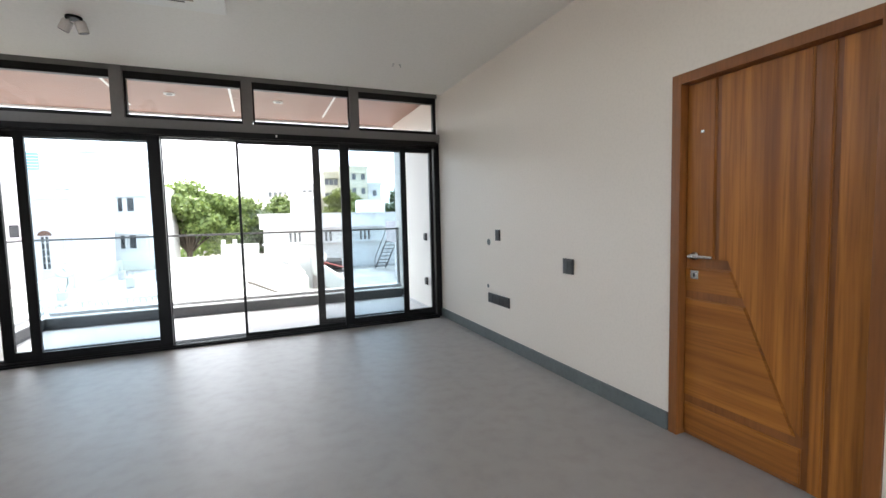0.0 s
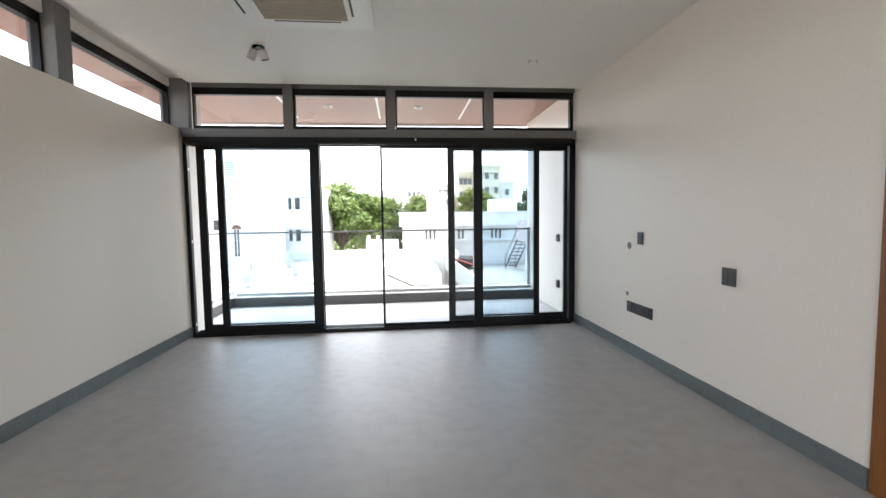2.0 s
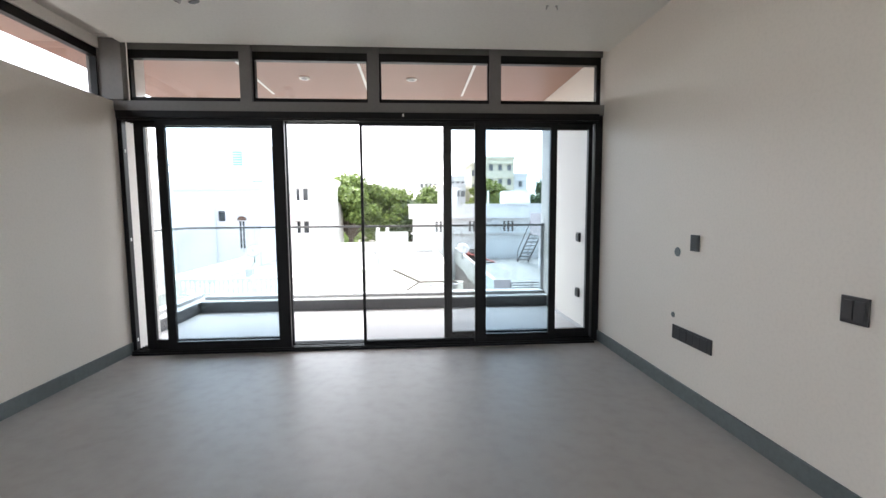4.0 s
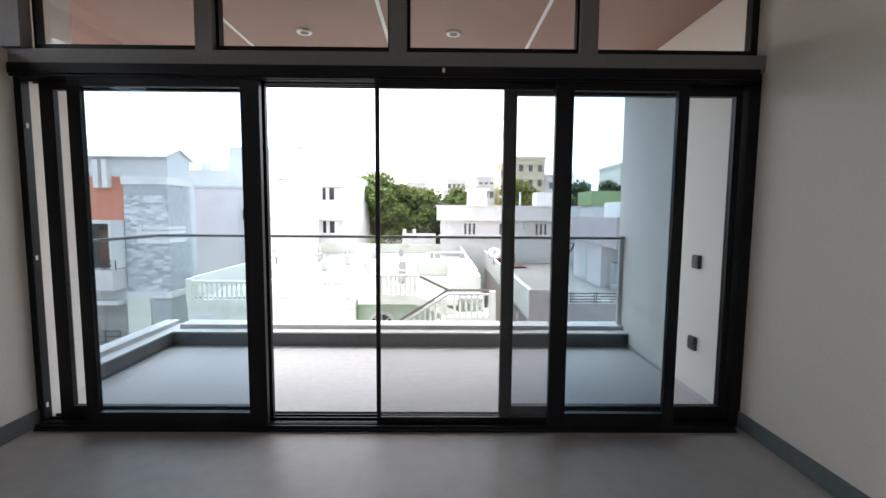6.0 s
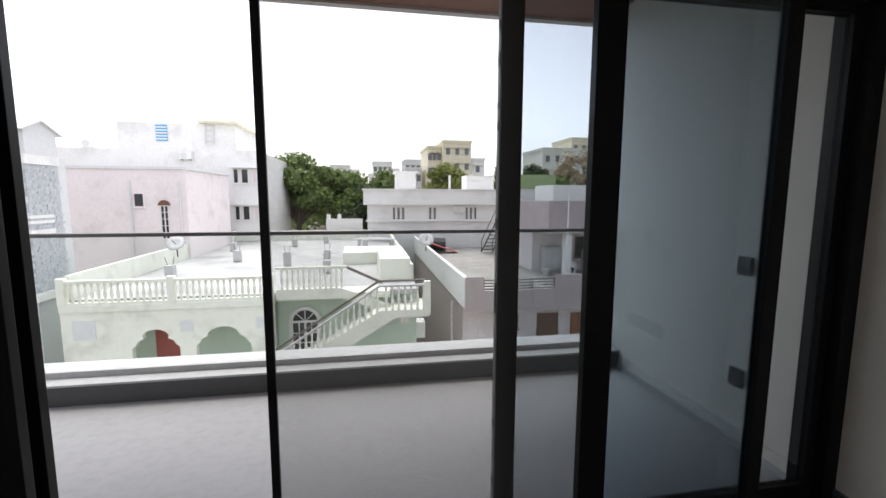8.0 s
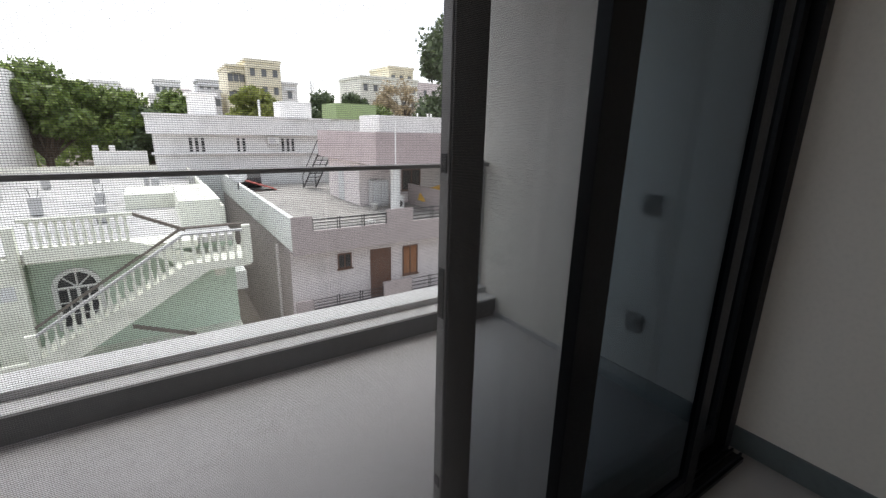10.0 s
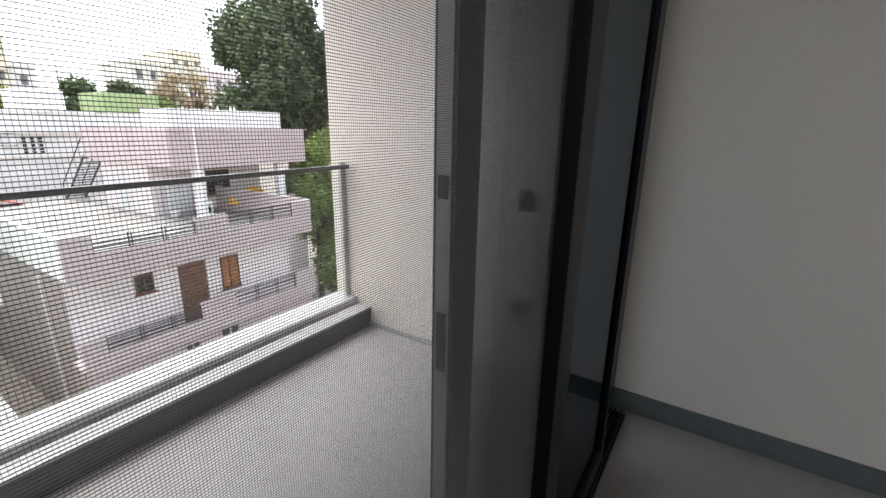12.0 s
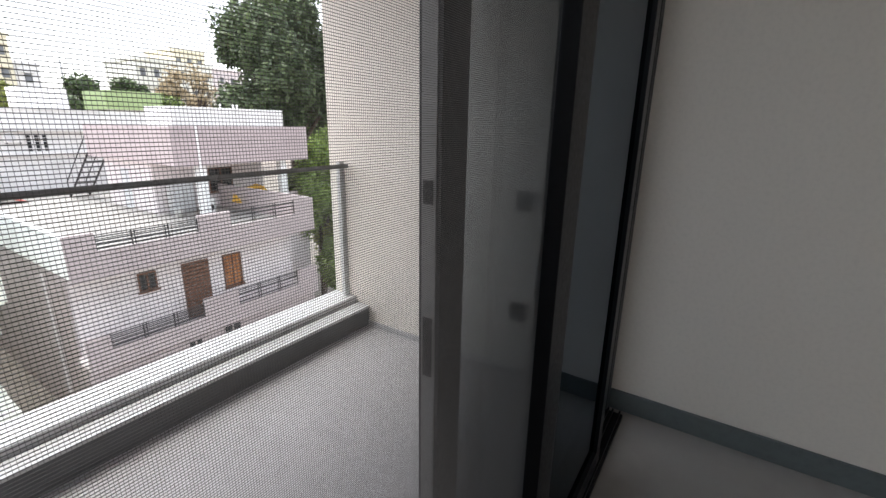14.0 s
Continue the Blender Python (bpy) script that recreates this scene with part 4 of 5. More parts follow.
    boxpart("side_cooler", (R, R + .45, 16.6, 17.3, -4.6, -3.9), WHITEPL, g, "white air cooler on the side wall", .02)
    g.matrix_basis = Matrix.Translation((-.38, 0, 0)) @ g.matrix_basis


green_house()


def rooftop_posts():
    for i, (x, y, h) in enumerate(((-10.6, 19, .6), (-9.2, 24, .6), (-8.4, 27, .6), (-6.2, 22, .7), (-4.3, 23.5, .6), (-4.0, 19.5, .6), (-10.8, 29, .55), (-7.2, 31, .5), (-2.2, 28, .7), (-5.2, 33, .5))):
        p = thing("column_stub", (x, y, -2.15), "short weathered concrete column stub on the limewashed roof", "column stub", "roof column stubs")
        bm = bmesh.new()
        box(bm, x - .18, x + .18, y - .18, y + .18, -2.1495, -2.15 + h, .02)
        for v in bm.verts:
            v.co += Vector((noise.noise(v.co * 5), noise.noise(v.co * 5 + Vector((9, 0, 0))), 0)) * .03
        part("stub", bm, COPING, p)
        bm = bmesh.new()
        for dx in (-.1, .1):
            rod(bm, (x + dx, y, -2.15 + h), (x + dx * 1.5, y + dx, -2.15 + h + .35), .012, None, 5)
        part("rebar", bm, IRON, p)
    p = thing("timber_stack", (-1.4, 29, -2.15), "low stack of weathered timber planks on the roof", "timber")
    for i in range(5):
        boxpart("plank", (-3.0 + i * .1, 0.0 - i * .15, 28.2 + i * .3, 28.4 + i * .3, -1.5 + .0, -1.44), COPING, p)
    for x in (-2.6, -.4):
        boxpart("bearer", (x - .1, x + .1, 28.1, 29.8, -2.1495, -1.5005), COPING, p)


rooftop_posts()


def white_building():
    h = thing("house", (4, 40, GZ), "long white rendered building with overhanging roof parapet", "house")
    Y = 35.0
    boxpart("wall", (-1.5, 12.0, Y, 46, GZ, 1.0), WHITEWASH, h, "white rendered wall")
    boxpart("parapet", (-1.85, 10.4, Y - .7, 46.2, .9, 2.1), WHITEWASH, h, "overhanging white parapet")
    boxpart("coping", (-1.95, 10.5, Y - .8, 46.3, 2.1005, 2.2), WHITEWASH, h)
    boxpart("ledge", (-1.7, 12.0, Y - .35, Y - .0005, -.5, -.36), WHITEWASH, h)
    for a, n in ((.5, 3), (3.56, 2), (6.73, 3)):
        for i in range(n):
            plain_window(h, a + i * .38, a + i * .38 + .30, -.36, .68, Y, PANE_AND_SHADE, WHITEWASH, 1, .06, 4)
    boxpart("roof_room", (1.2, 2.95, 39, 42, 2.2005, 3.75), WHITEWASH, h)
    boxpart("roof_room_cap", (1.0, 3.15, 38.8, 42.2, 3.7505, 3.9), WHITEWASH, h)
    boxpart("roof_tank", (7.2, 9.7, 36.5, 38.5, 2.2005, 3.45), WHITEWASH, h, "white rooftop tank")
    bm = bmesh.new()
    rod(bm, (5.45, 35.4, 2.2), (5.45, 35.4, 3.4), .09, None, 8)
    part("pipe", bm, WHITEWASH, h)
    w = thing("garden_wall", (-3.2, 37, GZ), "low white wall with short posts beyond the roof", "wall")
    boxpart("wall", (-5.0, -1.96, 36.6, 36.9, GZ, -.35), WHITEWASH, w)
    for x in (-4.8, -3.9):
        boxpart("post", (x - .15, x + .15, 36.55, 36.95, -.3495, .05), WHITEWASH, w)
    for ob in (h, w):
        ob.matrix_basis = Matrix.Translation((-.45, 0, -.13)) @ ob.matrix_basis


white_building()


def outdoor_unit(x, y, z):
    a = thing("outdoor_air_conditioner", (x, y, z), "white outdoor air conditioner unit on wall brackets", "air conditioner", "outdoor units")
    b = boxpart("body", (x - .43, x + .43, y - .35, y - .02, z, z + .58), WHITEPL, a, "", .02)
    bm = bmesh.new()
    lathe(bm, ((.24, 0), (.24, .015), (.2, .02)), 20)
    bmesh.ops.rotate(bm, verts=bm.verts, matrix=Matrix.Rotation(radians(90), 3, 'X'))
    bmesh.ops.translate(bm, verts=bm.verts, vec=(x - .12, y - .3505, z + .29))
    part("fan_grille", bm, GREYPAINT, a)
    for dx in (-.3, .3):
        boxpart("bracket", (x + dx - .02, x + dx + .02, y - .4, y - .0005, z - .05, z - .0005), IRON, a)


outdoor_unit(5.7, 35.0, .09)
outdoor_unit(-15.8, 36.0, 4.25)
outdoor_unit(-22.9, 36.8, 5.1)


def big_white_block():
    h = thing("apartment_building", (-17, 42, GZ), "tall white apartment block with stepped roof and small windows", "building")
    boxpart("wall", (-24, -9.5, 36, 50, GZ, 5.3), WHITEWASH, h, "white rendered wall")
    boxpart("roof_room", (-19.6, -11.2, 36.01, 46, 5.3005, 7.3), WHITEWASH, h)
    boxpart("roof_canopy", (-13.8, -11.0, 35.5, 46, 7.3005, 7.5), OCHRE, h, "ochre roof canopy edge")
    for z in (3.85, .9, -2.1):
        for a, c in ((-11.5, -11.1), (-10.9, -10.35), (-10.1, -9.7)):
            plain_window(h, a, c, z - 1.15, z, 36, PANE_AND_SHADE if c < -10 else BLUSH, WHITEWASH, 1, .1)
        boxpart("sunshade", (-11.7, -9.5, 35.4, 35.9995, z + .05, z + .13), WHITEWASH, h)
    boxpart("shutter", (-16.9, -16.1, 35.93, 35.9995, 5.9, 7.1), BLUE, h, "blue louvred shutter")
    for i in range(5):
        boxpart("slat", (-16.9, -16.1, 35.9, 35.93, 6.0 + i * .22, 6.1 + i * .22), WHITEWASH, h)
    bm = bmesh.new()
    for x in (-13.4, -12.8):
        rod(bm, (x, 35.9, 5.7), (x + .1, 35.9, 7.3), .04, None, 5)
    for i in range(4):
        rod(bm, (-13.4, 35.9, 5.95 + i * .4), (-12.8, 35.9, 5.95 + i * .4), .03, None, 5)
    part("wall_ladder", bm, GREYPAINT, h)
    h.matrix_basis = Matrix.Translation((-1.0, 0, 0)) @ h.matrix_basis


def pale_block():
    h = thing("house", (-15, 28, GZ), "pale pink rendered house wall with narrow arched window", "house")
    boxpart("wall", (-22, -11.55, 26, 34, GZ, 3.15), BLUSH, h)
    boxpart("coping", (-22.1, -11.45, 25.9, 34.1, 3.1505, 3.3), GREYPAINT, h)
    plain_window(h, -14.35, -13.8, 1.0, 1.8, 26, PANE_AND_SHADE, BLUSH, 1)
    plain_window(h, -13.0, -12.55, -.85, 1.1, 26, PANE_AND_SHADE, BLUSH, 2, .06, 4)
    bm = bmesh.new()
    prism(bm, [(-12.775 + .32 * math.cos(t * math.pi / 8), 1.101 + .3 * math.sin(t * math.pi / 8)) for t in range(9)], 'y', 25.92, 25.9995)
    part("window_hood", bm, BROWNWOOD, h)
    for x in (-14.5, -11.9):
        bm = bmesh.new()
        rod(bm, (x, 25.9, GZ), (x, 25.9, 2.5), .05, None, 6)
        part("drain_pipe", bm, GREYPAINT, h)
    h.matrix_basis = Matrix.Translation((-.77, 0, 0)) @ h.matrix_basis


big_white_block()
pale_block()


def stone_tower():
    s = thing("house", (-14.7, 18, GZ), "grey house with split-stone clad tower and pale bands", "house")
    X0, X1, Y0, Y1 = -16.37, -14.42, 17.0, 18.85
    core = boxpart("wall", (X0 + .03, X1 - .03, Y0 + .03, Y1, GZ, 2.75), MORTAR, s, "stone-clad tower")
    boxpart("top_band", (X0 - .06, X1 + .06, Y0 - .06, Y1, 2.7505, 3.1), WHITEWASH, s, "white top band")
    boxpart("base_band", (X0 - .06, X1 + .06, Y0 - .06, Y1, -2.45, -2.15), WHITEWASH, s, "white band")
    for z0, z1 in ((.72, .84), (.52, .64), (.1, .28)):
        boxpart("band", (X0 + .55, X1 + .05, Y0 - .05, Y1 - .6, z0, z1), WHITEWASH, s)
    boxpart("lower_wall", (X0 - .06, X1 - .95, Y0 - .04, Y0 + .0295, GZ, -2.4505), LEMON, s)
    # gabled sheet roof above the tower
    boxpart("roof_wall", (-24, X1 + .05, Y0 + .06, Y1 - .06, 3.1005, 4.0), GREYPAINT, s, "grey sheeted upper wall")
    mid = (Y0 + Y1) / 2
    bm = bmesh.new()
    prism(bm, [(Y0 - .06, 4.0005), (mid, 4.38), (Y1 + .06, 4.0005)], 'x', -24, X1 + .05)
    part("gable", bm, GREYPAINT, s)
    for side in (-1, 1):
        y = mid + side * (mid - Y0 + .18)
        bm = bmesh.new()
        prism(bm, [(mid, 4.385), (y, 3.94), (y, 3.99), (mid, 4.44)], 'x', -24, X1 + .16)
        part("roof", bm, GREYPAINT, s, "pale grey sheet roof")
    for k in range(14):
        x = X1 - .3 - k * .7
        bm = bmesh.new()
        prism(bm, [(Y0 - .16, 3.995), (mid, 4.445), (mid, 4.475), (Y0 - .16, 4.025)], 'x', x - .03, x + .03)
        part("roof_rib", bm, GREYPAINT, s)
    boxpart("rear_wall", (-24, X1 - .05, Y1 + .0005, Y1 + .5, GZ, 3.1), GREYPAINT, s)
    rnd = random.Random(4)
    protos = []
    for w in (.22, .3, .38):
        bm = bmesh.new()
        box(bm, 0, w - .012, -.035, 0, 0, .088)
        for v in bm.verts:
            if v.co.y < -.01:
                v.co += Vector((rnd.uniform(-.006, .006), rnd.uniform(-.012, .008), rnd.uniform(-.006, .006)))
        protos.append((w, finish("stone", bm, STONE)))
    made = 0
    rest = bmesh.new()
    z = -2.15
    row = 0
    while z < 2.7:
        x = X0 - (row % 2) * .0
        while x < X1 - .1:
            w, me = protos[rnd.randrange(3)]
            if x + w > X1 + .02:
                w, me = protos[0]
            if x + w > X1 + .06:
                break
            if made < 290:
                shared("stone", me, core, Matrix.Translation((x, Y0 + .0295 + rnd.uniform(-.006, .006), z)))
                made += 1
            else:
                box(rest, x, x + w - .012, Y0 - .006 + rnd.uniform(-.012, .012), Y0 + .0295, z, z + .088)
            x += w
        y = Y0 + .03
        while y < Y1 - .2:
            w = rnd.choice((.22, .3, .38))
            box(rest, X1 - .0295, X1 + .006 + rnd.uniform(-.012, .012), y, y + w - .012, z, z + .088)
            y += w
        z += .1
        row += 1
    z = -4.1
    while z < -2.5:
        k = (z + 4.1) / 1.6
        x = X1 - .95 + .15 * k
        while x < X1 - .1:
            w = rnd.choice((.22, .3, .38))
            box(rest, x, min(x + w, X1 + .01) - .012, Y0 - .006, Y0 + .0295, z, z + .088)
            x += w
        z += .1
    part("stone_cladding", rest, STONE2, core)["kind"] = "stuff"


def red_house():
    h = thing("house", (-19, 20, GZ), "terracotta red house with white trim, canopy and railed balcony", "house")
    Y = 17.1
    boxpart("wall", (-26, -16.44, Y, Y + 1.7, -2.0, 3.2), TERRACOTTA, h, "terracotta painted wall")
    boxpart("coping", (-26, -16.42, Y - .08, Y + 1.7, 3.2005, 3.36), WHITEWASH, h)
    for x in (-17.15, -17.55):
        boxpart("fin", (x, x + .22, Y - .3, Y - .0005, 2.5, 3.75), WHITEWASH, h, "white upright fin")
    boxpart("lower_wall", (-26, -16.44, Y - .02, Y + 1.7, GZ, -2.0005), GREYPAINT, h, "grey lower storey")
    boxpart("canopy", (-20.5, -16.42, Y - .9, Y - .0005, .9, 1.04), WHITEWASH, h, "white canopy")
    boxpart("canopy_side", (-16.54, -16.42, Y - .9, Y - .0005, -1.1, .8995), WHITEWASH, h)
    # no recess here: its shade is a flat dark sheet on the wall
    boxpart("doorway", (-20, -16.56, Y - .02, Y - .0005, -1.9, .88), PANE_AND_SHADE, h, "flat dark sheet with the shade of the entrance in its colour")
    boxpart("door", (-17.6, -16.9, Y - .06, Y - .0205, -1.9, .6), BROWNWOOD, h)
    boxpart("balcony", (-20.5, -16.42, Y - .95, Y - .0205, -2.05, -1.15), BLUSH, h, "pale balcony front")
    bm = bmesh.new()
    for z in (-.75, -.95):
        rod(bm, (-20.5, Y - .9, z), (-16.47, Y - .9, z), .03, None, 6)
    for i in range(9):
        rod(bm, (-20.3 + i * .5, Y - .9, -1.15), (-20.3 + i * .5, Y - .9, -.72), .025, None, 6)
    part("balcony_railing", bm, IRON, h)
    boxpart("carport_band", (-26, -16.6, Y - .5, Y - .0205, -2.8, -2.6), WHITEWASH, h)
    bm = bmesh.new()
    for z in (-4.05, -4.3, -4.55):
        rod(bm, (-21, Y - .3, z), (-16.7, Y - .3, z), .025, None, 6)
    for k in range(7):
        rod(bm, (-20.8 + k * .68, Y - .3, -5.2), (-20.8 + k * .68, Y - .3, -4.0), .025, None, 6)
    part("carport_railing", bm, IRON, h)
    # pale carport interior drawn in darker cement, so its shade is in the colour
    boxpart("carport_wall", (-19.8, -16.42, Y - .04, Y - .0205, -5.2, -2.85), ROOFCEM_AND_SHADE, h, "flat grey sheet with the shade of the carport in its colour")


STONE2 = material("grey_split_stone_run", (.60, .615, .63), (.38, .395, .415), rough=.8, big=5, fine=18, amount=.8, bump=.3)
stone_tower()
red_house()


# ---- distance ----
def far_block(x0, x1, y0, y1, top, mat, rows, cols, label, name="apartment_building"):
    h = thing(name, ((x0 + x1) / 2, (y0 + y1) / 2, GZ), label, "building", "distant buildings")
    boxpart("wall", (x0, x1, y0, y1, GZ, top), mat, h)
    boxpart("parapet", (x0 - .2, x1 + .2, y0 - .2, y1 + .2, top + .001, top + .5), mat, h)
    for r in range(rows):
        for c in range(cols):
            x = x0 + (x1 - x0) * (c + .5) / cols
            z = top - 1.2 - r * 3.1
            win = boxpart("window", (x - .42, x + .42, y0 - .08, y0 - .001, z - 1.3, z), FARPANE, h)
            boxpart("sill", (x - .8, x + .8, y0 - .4, y0 - .081, z + .1, z + .25), mat, win)
    return h


far_block(11.2, 14.1, 92, 104, 12.7, OCHRE, 2, 3, "ochre and cream apartment block with small windows")
far_block(14.2, 20.2, 90, 100, 13.7, OCHRE, 3, 3, "tall ochre apartment block with small windows")
far_block(20.5, 23.4, 91, 100, 10.2, WHITEWASH, 3, 1, "narrow white apartment block")
far_block(6.6, 10.2, 95, 104, 8.3, GREYPAINT, 2, 3, "grey distant block with roof sheds")
far_block(2.6, 5.0, 92, 98, 7.8, BLUSH, 3, 2, "pink and white distant block")
far_block(-1.2, 1.6, 100, 108, 7.2, WHITEWASH, 2, 3, "white distant block with flat roof")
far_block(-8, -3.5, 105, 115, 8.4, WHITEWASH, 2, 3, "white distant block above the trees")
far_block(-12.0, -6.5, 130, 140, 11.4, WHITEWASH, 2, 4, "white distant block above the trees")
far_block(0.3, 5.9, 130, 140, 12.6, WHITEWASH, 2, 4, "white distant block with a long flat roof")
far_block(8.8, 14.8, 120, 130, 12.4, GREYPAINT, 2, 4, "pale grey distant block")
far_block(35.5, 49.0, 88, 100, 12.4, LEMON, 4, 6, "cream apartment block with balconies and stains")
far_block(43.0, 49.0, 90, 100, 15.0, OCHRE, 2, 3, "ochre upper block of the apartments")
far_block(52, 62, 96, 110, 13.0, BLUSH, 4, 4, "blush distant apartment block")
g = thing("green_shed", (20.3, 56, GZ), "lime green sheeted shed", "shed")
boxpart("wall", (18.3, 23.3, 55, 60, GZ, 3.1), WHITEWASH, g)
boxpart("green_sheet", (18.0, 23.5, 54.7, 60.3, 3.101, 5.0), LIME, g, "lime green sheet")
m = thing("lattice_mast", (32.3, 110, GZ), "slim steel telecom mast in the distance", "mast")
bm = bmesh.new()
for dx, dy in ((-.5, 0), (.5, 0), (0, .8)):
    rod(bm, (32.3 + dx, 110 + dy, GZ), (32.3 + dx * .6, 110 + dy * .6, 13.5), .12, .08, 5)
for i in range(10):
    z = GZ + 10 + i * 1.2
    rod(bm, (31.8, 110, z), (32.8, 110, z + 1.2), .07, None, 4)
    rod(bm, (32.8, 110, z), (31.8, 110, z + 1.2), .07, None, 4)
part("lattice", bm, GREYPAINT, m)


# ---- trees ----
def tree(name, x, y, top, spread, trunk_h, mat, label, leaves, size, seed, base=GZ, lobes=26, flat=.7, group="trees"):
    """Tapered trunk and limbs, and a crown of small folded leaves in uneven clumps."""
    rnd = random.Random(seed)
    t = thing(name, (x, y, base), label, "tree", group)
    bm = bmesh.new()
    fork = Vector((x, y, base + trunk_h))
    rod(bm, (x, y, base), fork, spread * .09, spread * .06, 9)
    centres = []
    for i in range(lobes):
        a, u = rnd.uniform(0, 6.283), rnd.random() ** .6
        r = spread * .72 * u
        h = (top - fork.z)
        z = fork.z + h * (.12 + .62 * rnd.random()) * (1 - .35 * u * u) + h * .1
        c = Vector((x + r * math.cos(a), y + r * math.sin(a) * .9, z))
        centres.append((c, spread * rnd.uniform(.16, .36)))
        mid = fork.lerp(c, .55) + Vector((0, 0, spread * .08))
        rod(bm, fork - Vector((0, 0, .2)), mid, spread * .035, spread * .02, 6)
        rod(bm, mid, c, spread * .02, spread * .006, 5)
    centres.append((Vector((x, y, top - spread * .32)), spread * .36))
    part("trunk", bm, BARK, t)
    n = leaves
    pos = np.zeros((n * 4, 3))
    cc = np.array([c[:] for c, _ in centres])
    cr = np.array([r for _, r in centres])
    rs = np.random.RandomState(seed)
    pick = rs.randint(0, len(centres), n)
    way = rs.normal(size=(n, 3))
    way /= np.linalg.norm(way, axis=1)[:, None]
    rad = cr[pick] * (0.35 + .8 * rs.rand(n) ** .7) * (1 + .25 * np.sin(way[:, 0] * 5 + pick) * np.cos(way[:, 1] * 6))
    p = cc[pick] + way * rad[:, None] * np.array((1, 1, flat))
    u = rs.normal(size=(n, 3)) + way * .2
    u /= np.linalg.norm(u, axis=1)[:, None]
    v = np.cross(u, way + rs.normal(size=(n, 3)) * .5)
    v /= np.linalg.norm(v, axis=1)[:, None]
    s = size * (.6 + .8 * rs.rand(n))[:, None]
    pos[0::4], pos[1::4], pos[2::4], pos[3::4] = p - u * s, p + v * s * .5, p + u * s, p - v * s * .5
    me = bpy.data.meshes.new("crown")
    me.from_pydata(pos.tolist(), [], [(4 * i, 4 * i + 1, 4 * i + 2, 4 * i + 3) for i in range(n)])
    me.materials.append(mat)
    c = new("crown", me)
    c.parent = t
    c.matrix_basis = Matrix.Translation((-x, -y, -base))
    return t


tree("tree", -9.6, 50, 7.0, 4.8, 8, LEAF_MID, "broad spreading green tree with feathery crown", 26000, .26, 1)
tree("tree", -4.6, 52, 5.4, 4.4, 7.5, LEAF_MID, "broad spreading green tree behind the roofs", 22000, .26, 2)
tree("tree", -13.5, 58, 7.2, 5.0, 8, LEAF_MID, "dark green spreading tree beside the white block", 18000, .28, 12)
tree("tree", .6, 56, 5.6, 4.2, 7.5, LEAF_MID, "rounded green tree behind the white building", 20000, .26, 3)
tree("tree", -2.0, 50, 3.6, 3.6, 7.0, LEAF_DARK, "darker green tree behind the white building", 12000, .26, 13)
tree("tree", 9.2, 60, 6.9, 4.1, 8, LEAF_YELLOW, "rounded yellow-green tree behind the white building", 24000, .26, 4)
tree("tree", 20.0, 66, 7.4, 4.2, 8, LEAF_DARK, "dark green tree near the distant blocks", 16000, .3, 5)
tree("tree", 24.6, 66, 7.4, 3.6, 9, LEAF_DARK, "tall dark green tree near the distant blocks", 14000, .3, 6)
tree("tree", 31, 70, 6.0, 5, 7, LEAF_MID, "green tree in front of the cream apartments", 16000, .3, 15)
tree("tree", 17.6, 24.8, 10.5, 5.2, 9.0, LEAF_DARK, "tall dark leafy tree beside the mauve house", 60000, .19, 7, lobes=30, flat=1.0)
tree("tree", 14.9, 19.6, .4, 2.3, 4.6, LEAF_LIGHT, "light green leafy tree beside the mauve house", 34000, .14, 8, lobes=20, flat=1.4)
tree("tree", 14.2, 16.4, -3.6, 2.2, 2.2, LEAF_MID, "low leafy shrub beside the mauve house", 26000, .13, 9, lobes=18, flat=1.3)
tree("tree", 16.6, 19.0, -2.0, 2.4, 3.0, LEAF_YELLOW, "yellow-green leafy bush beside the mauve house", 24000, .14, 16, lobes=18, flat=1.4)
tree("tree", 35.5, 76, 11.0, 3.8, 11, LEAF_DRY, "nearly bare tree with sparse dry blossom", 1500, .3, 10, lobes=26)
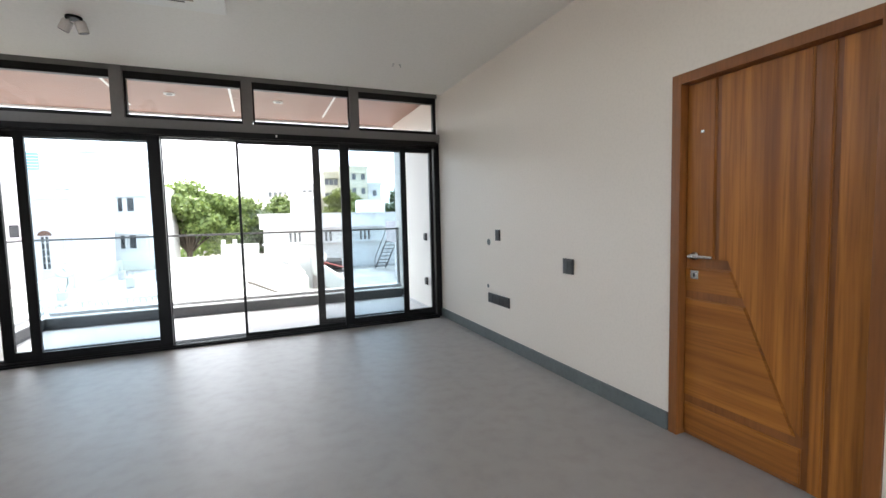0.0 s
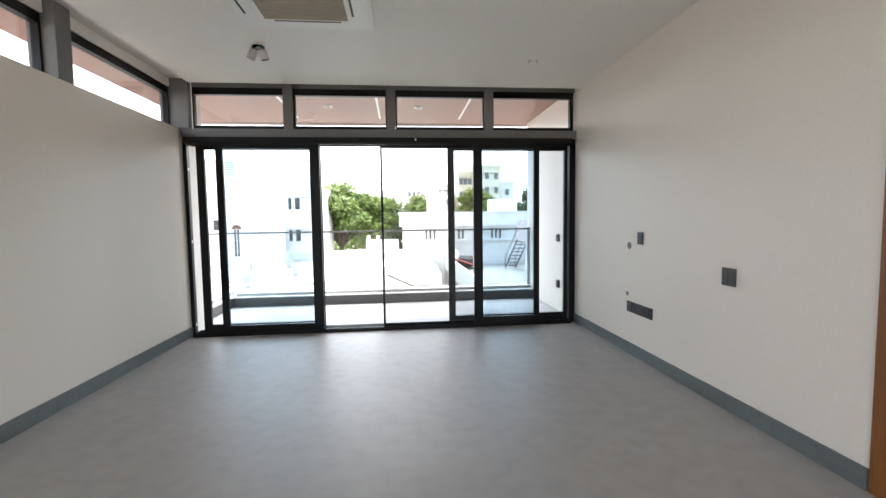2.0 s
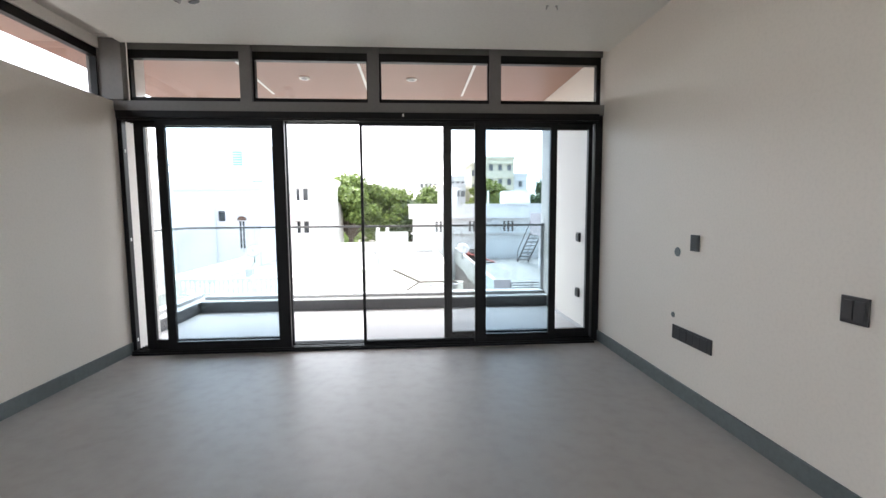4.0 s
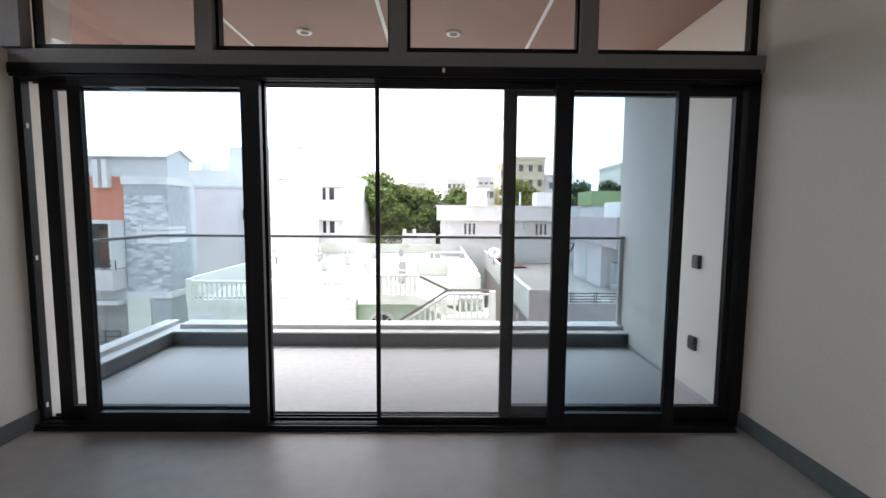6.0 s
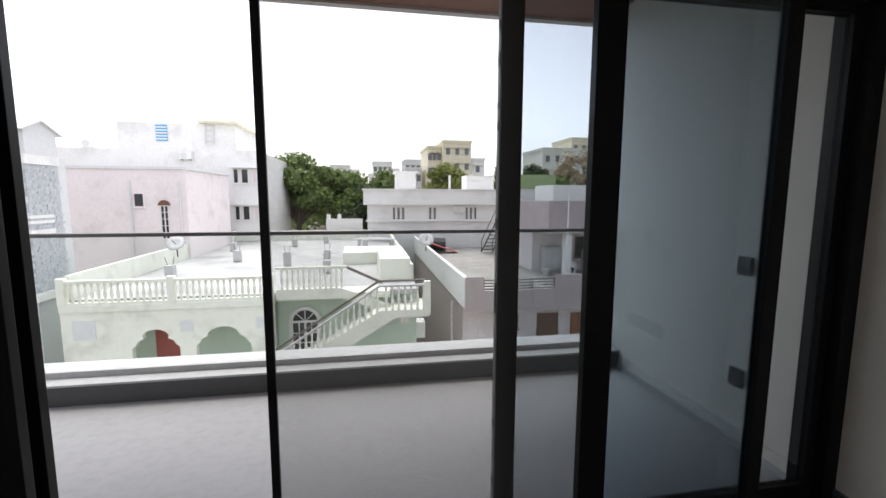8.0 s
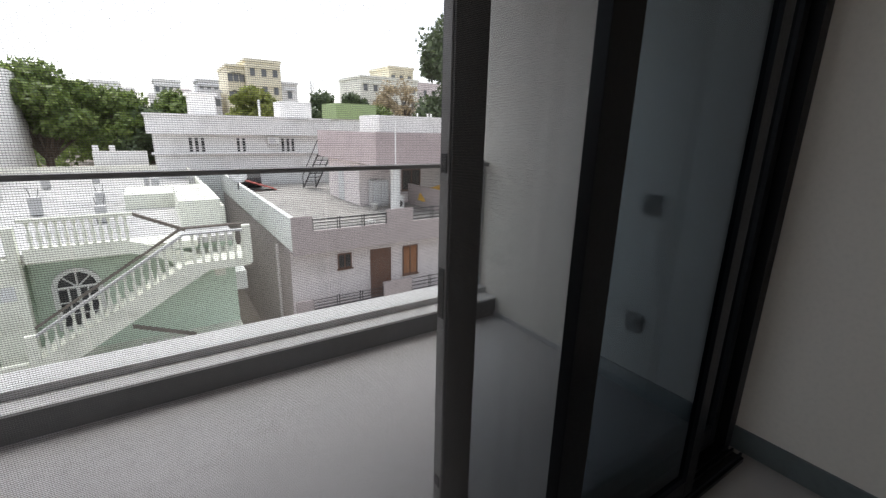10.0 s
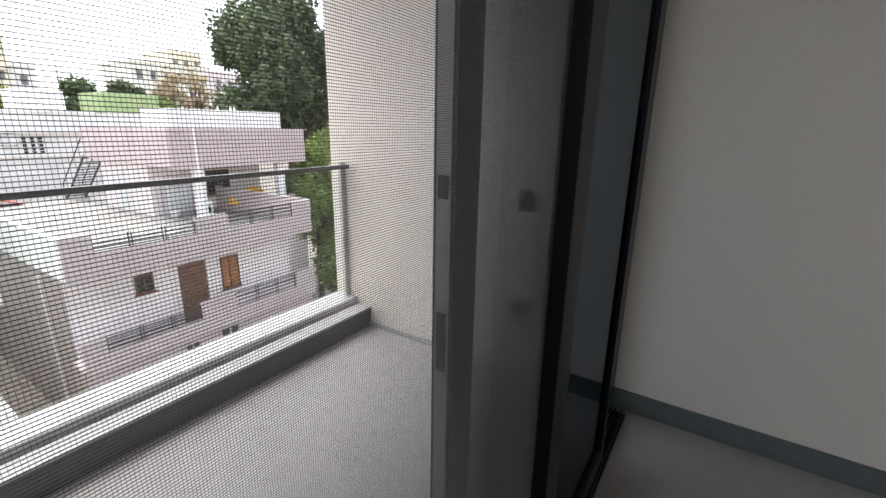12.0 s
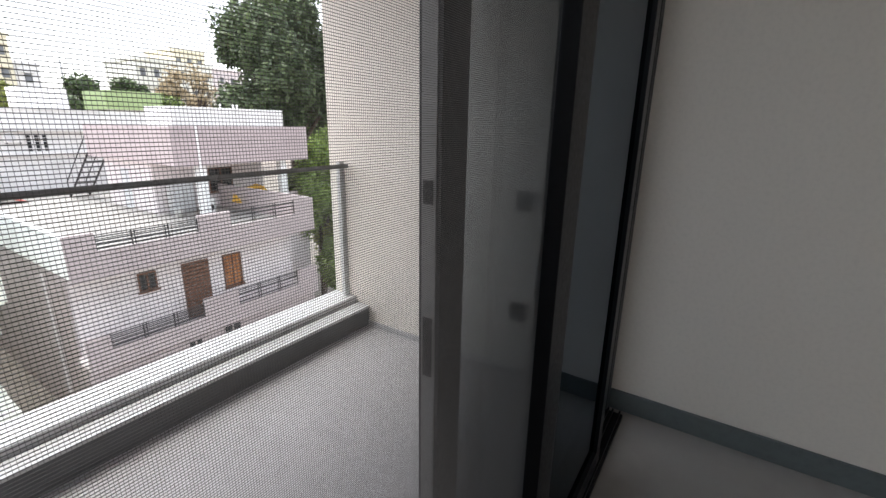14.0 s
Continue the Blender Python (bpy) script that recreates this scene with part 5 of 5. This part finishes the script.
tree("tree", 41, 80, 12.5, 4.2, 12, LEAF_DRY, "nearly bare tree with sparse dry blossom", 1500, .3, 11, lobes=26)


def far_woods():
    rs = np.random.RandomState(21)
    k = 420
    cx, cy = rs.uniform(-150, 190, k), rs.uniform(112, 190, k)
    top = -9.2 + rs.uniform(6, 13.5, k)
    n = 60000
    pick = rs.randint(0, k, n)
    way = rs.normal(size=(n, 3))
    way /= np.linalg.norm(way, axis=1)[:, None]
    p = np.stack([cx[pick] + way[:, 0] * 5, cy[pick] + way[:, 1] * 4, top[pick] - 3 + way[:, 2] * 3.4], 1)
    u = rs.normal(size=(n, 3))
    u /= np.linalg.norm(u, axis=1)[:, None]
    v = np.cross(u, way)
    pos = np.zeros((n * 4, 3))
    pos[0::4], pos[1::4], pos[2::4], pos[3::4] = p - u * .9, p + v * .5, p + u * .9, p - v * .5
    me = bpy.data.meshes.new("far_woods")
    me.from_pydata(pos.tolist(), [], [(4 * i, 4 * i + 1, 4 * i + 2, 4 * i + 3) for i in range(n)])
    me.materials.append(LEAF_MID)
    tagged(new("far_woods", me), "distant belt of green tree crowns", "woods", kind="stuff")


far_woods()


# the street falls away from the balcony: houses further off stand lower
ON_ROOF = ("column_stub", "timber_stack", "satellite_dish")
LEVELLED = set(ob.name for ob in MAUVE_SET)
for ob in list(bpy.context.scene.objects):
    if ob.parent or ob.name in LEVELLED or ob.name.startswith(("garden_wall", "outdoor_air", "ground")) or ob.type in ('CAMERA', 'LIGHT'):
        continue
    x, y = ob.matrix_basis.translation.x, ob.matrix_basis.translation.y
    if ob.name.startswith("far_woods"):
        drop = -1.0
    elif y < 12 or (ob.name.startswith("house") and abs(y - 40) < .1):
        continue
    elif ob.name.startswith("house"):
        drop = {18: -.13, 20: -.04, 28: -.2}[round(y)]
    elif ob.name.startswith("apartment_building") and x < -10:
        drop = -.25
    else:
        drop = 0 if ob.name.startswith(ON_ROOF) else -.0105 * y
    ob.matrix_basis = Matrix.Translation((0, 0, drop)) @ ob.matrix_basis
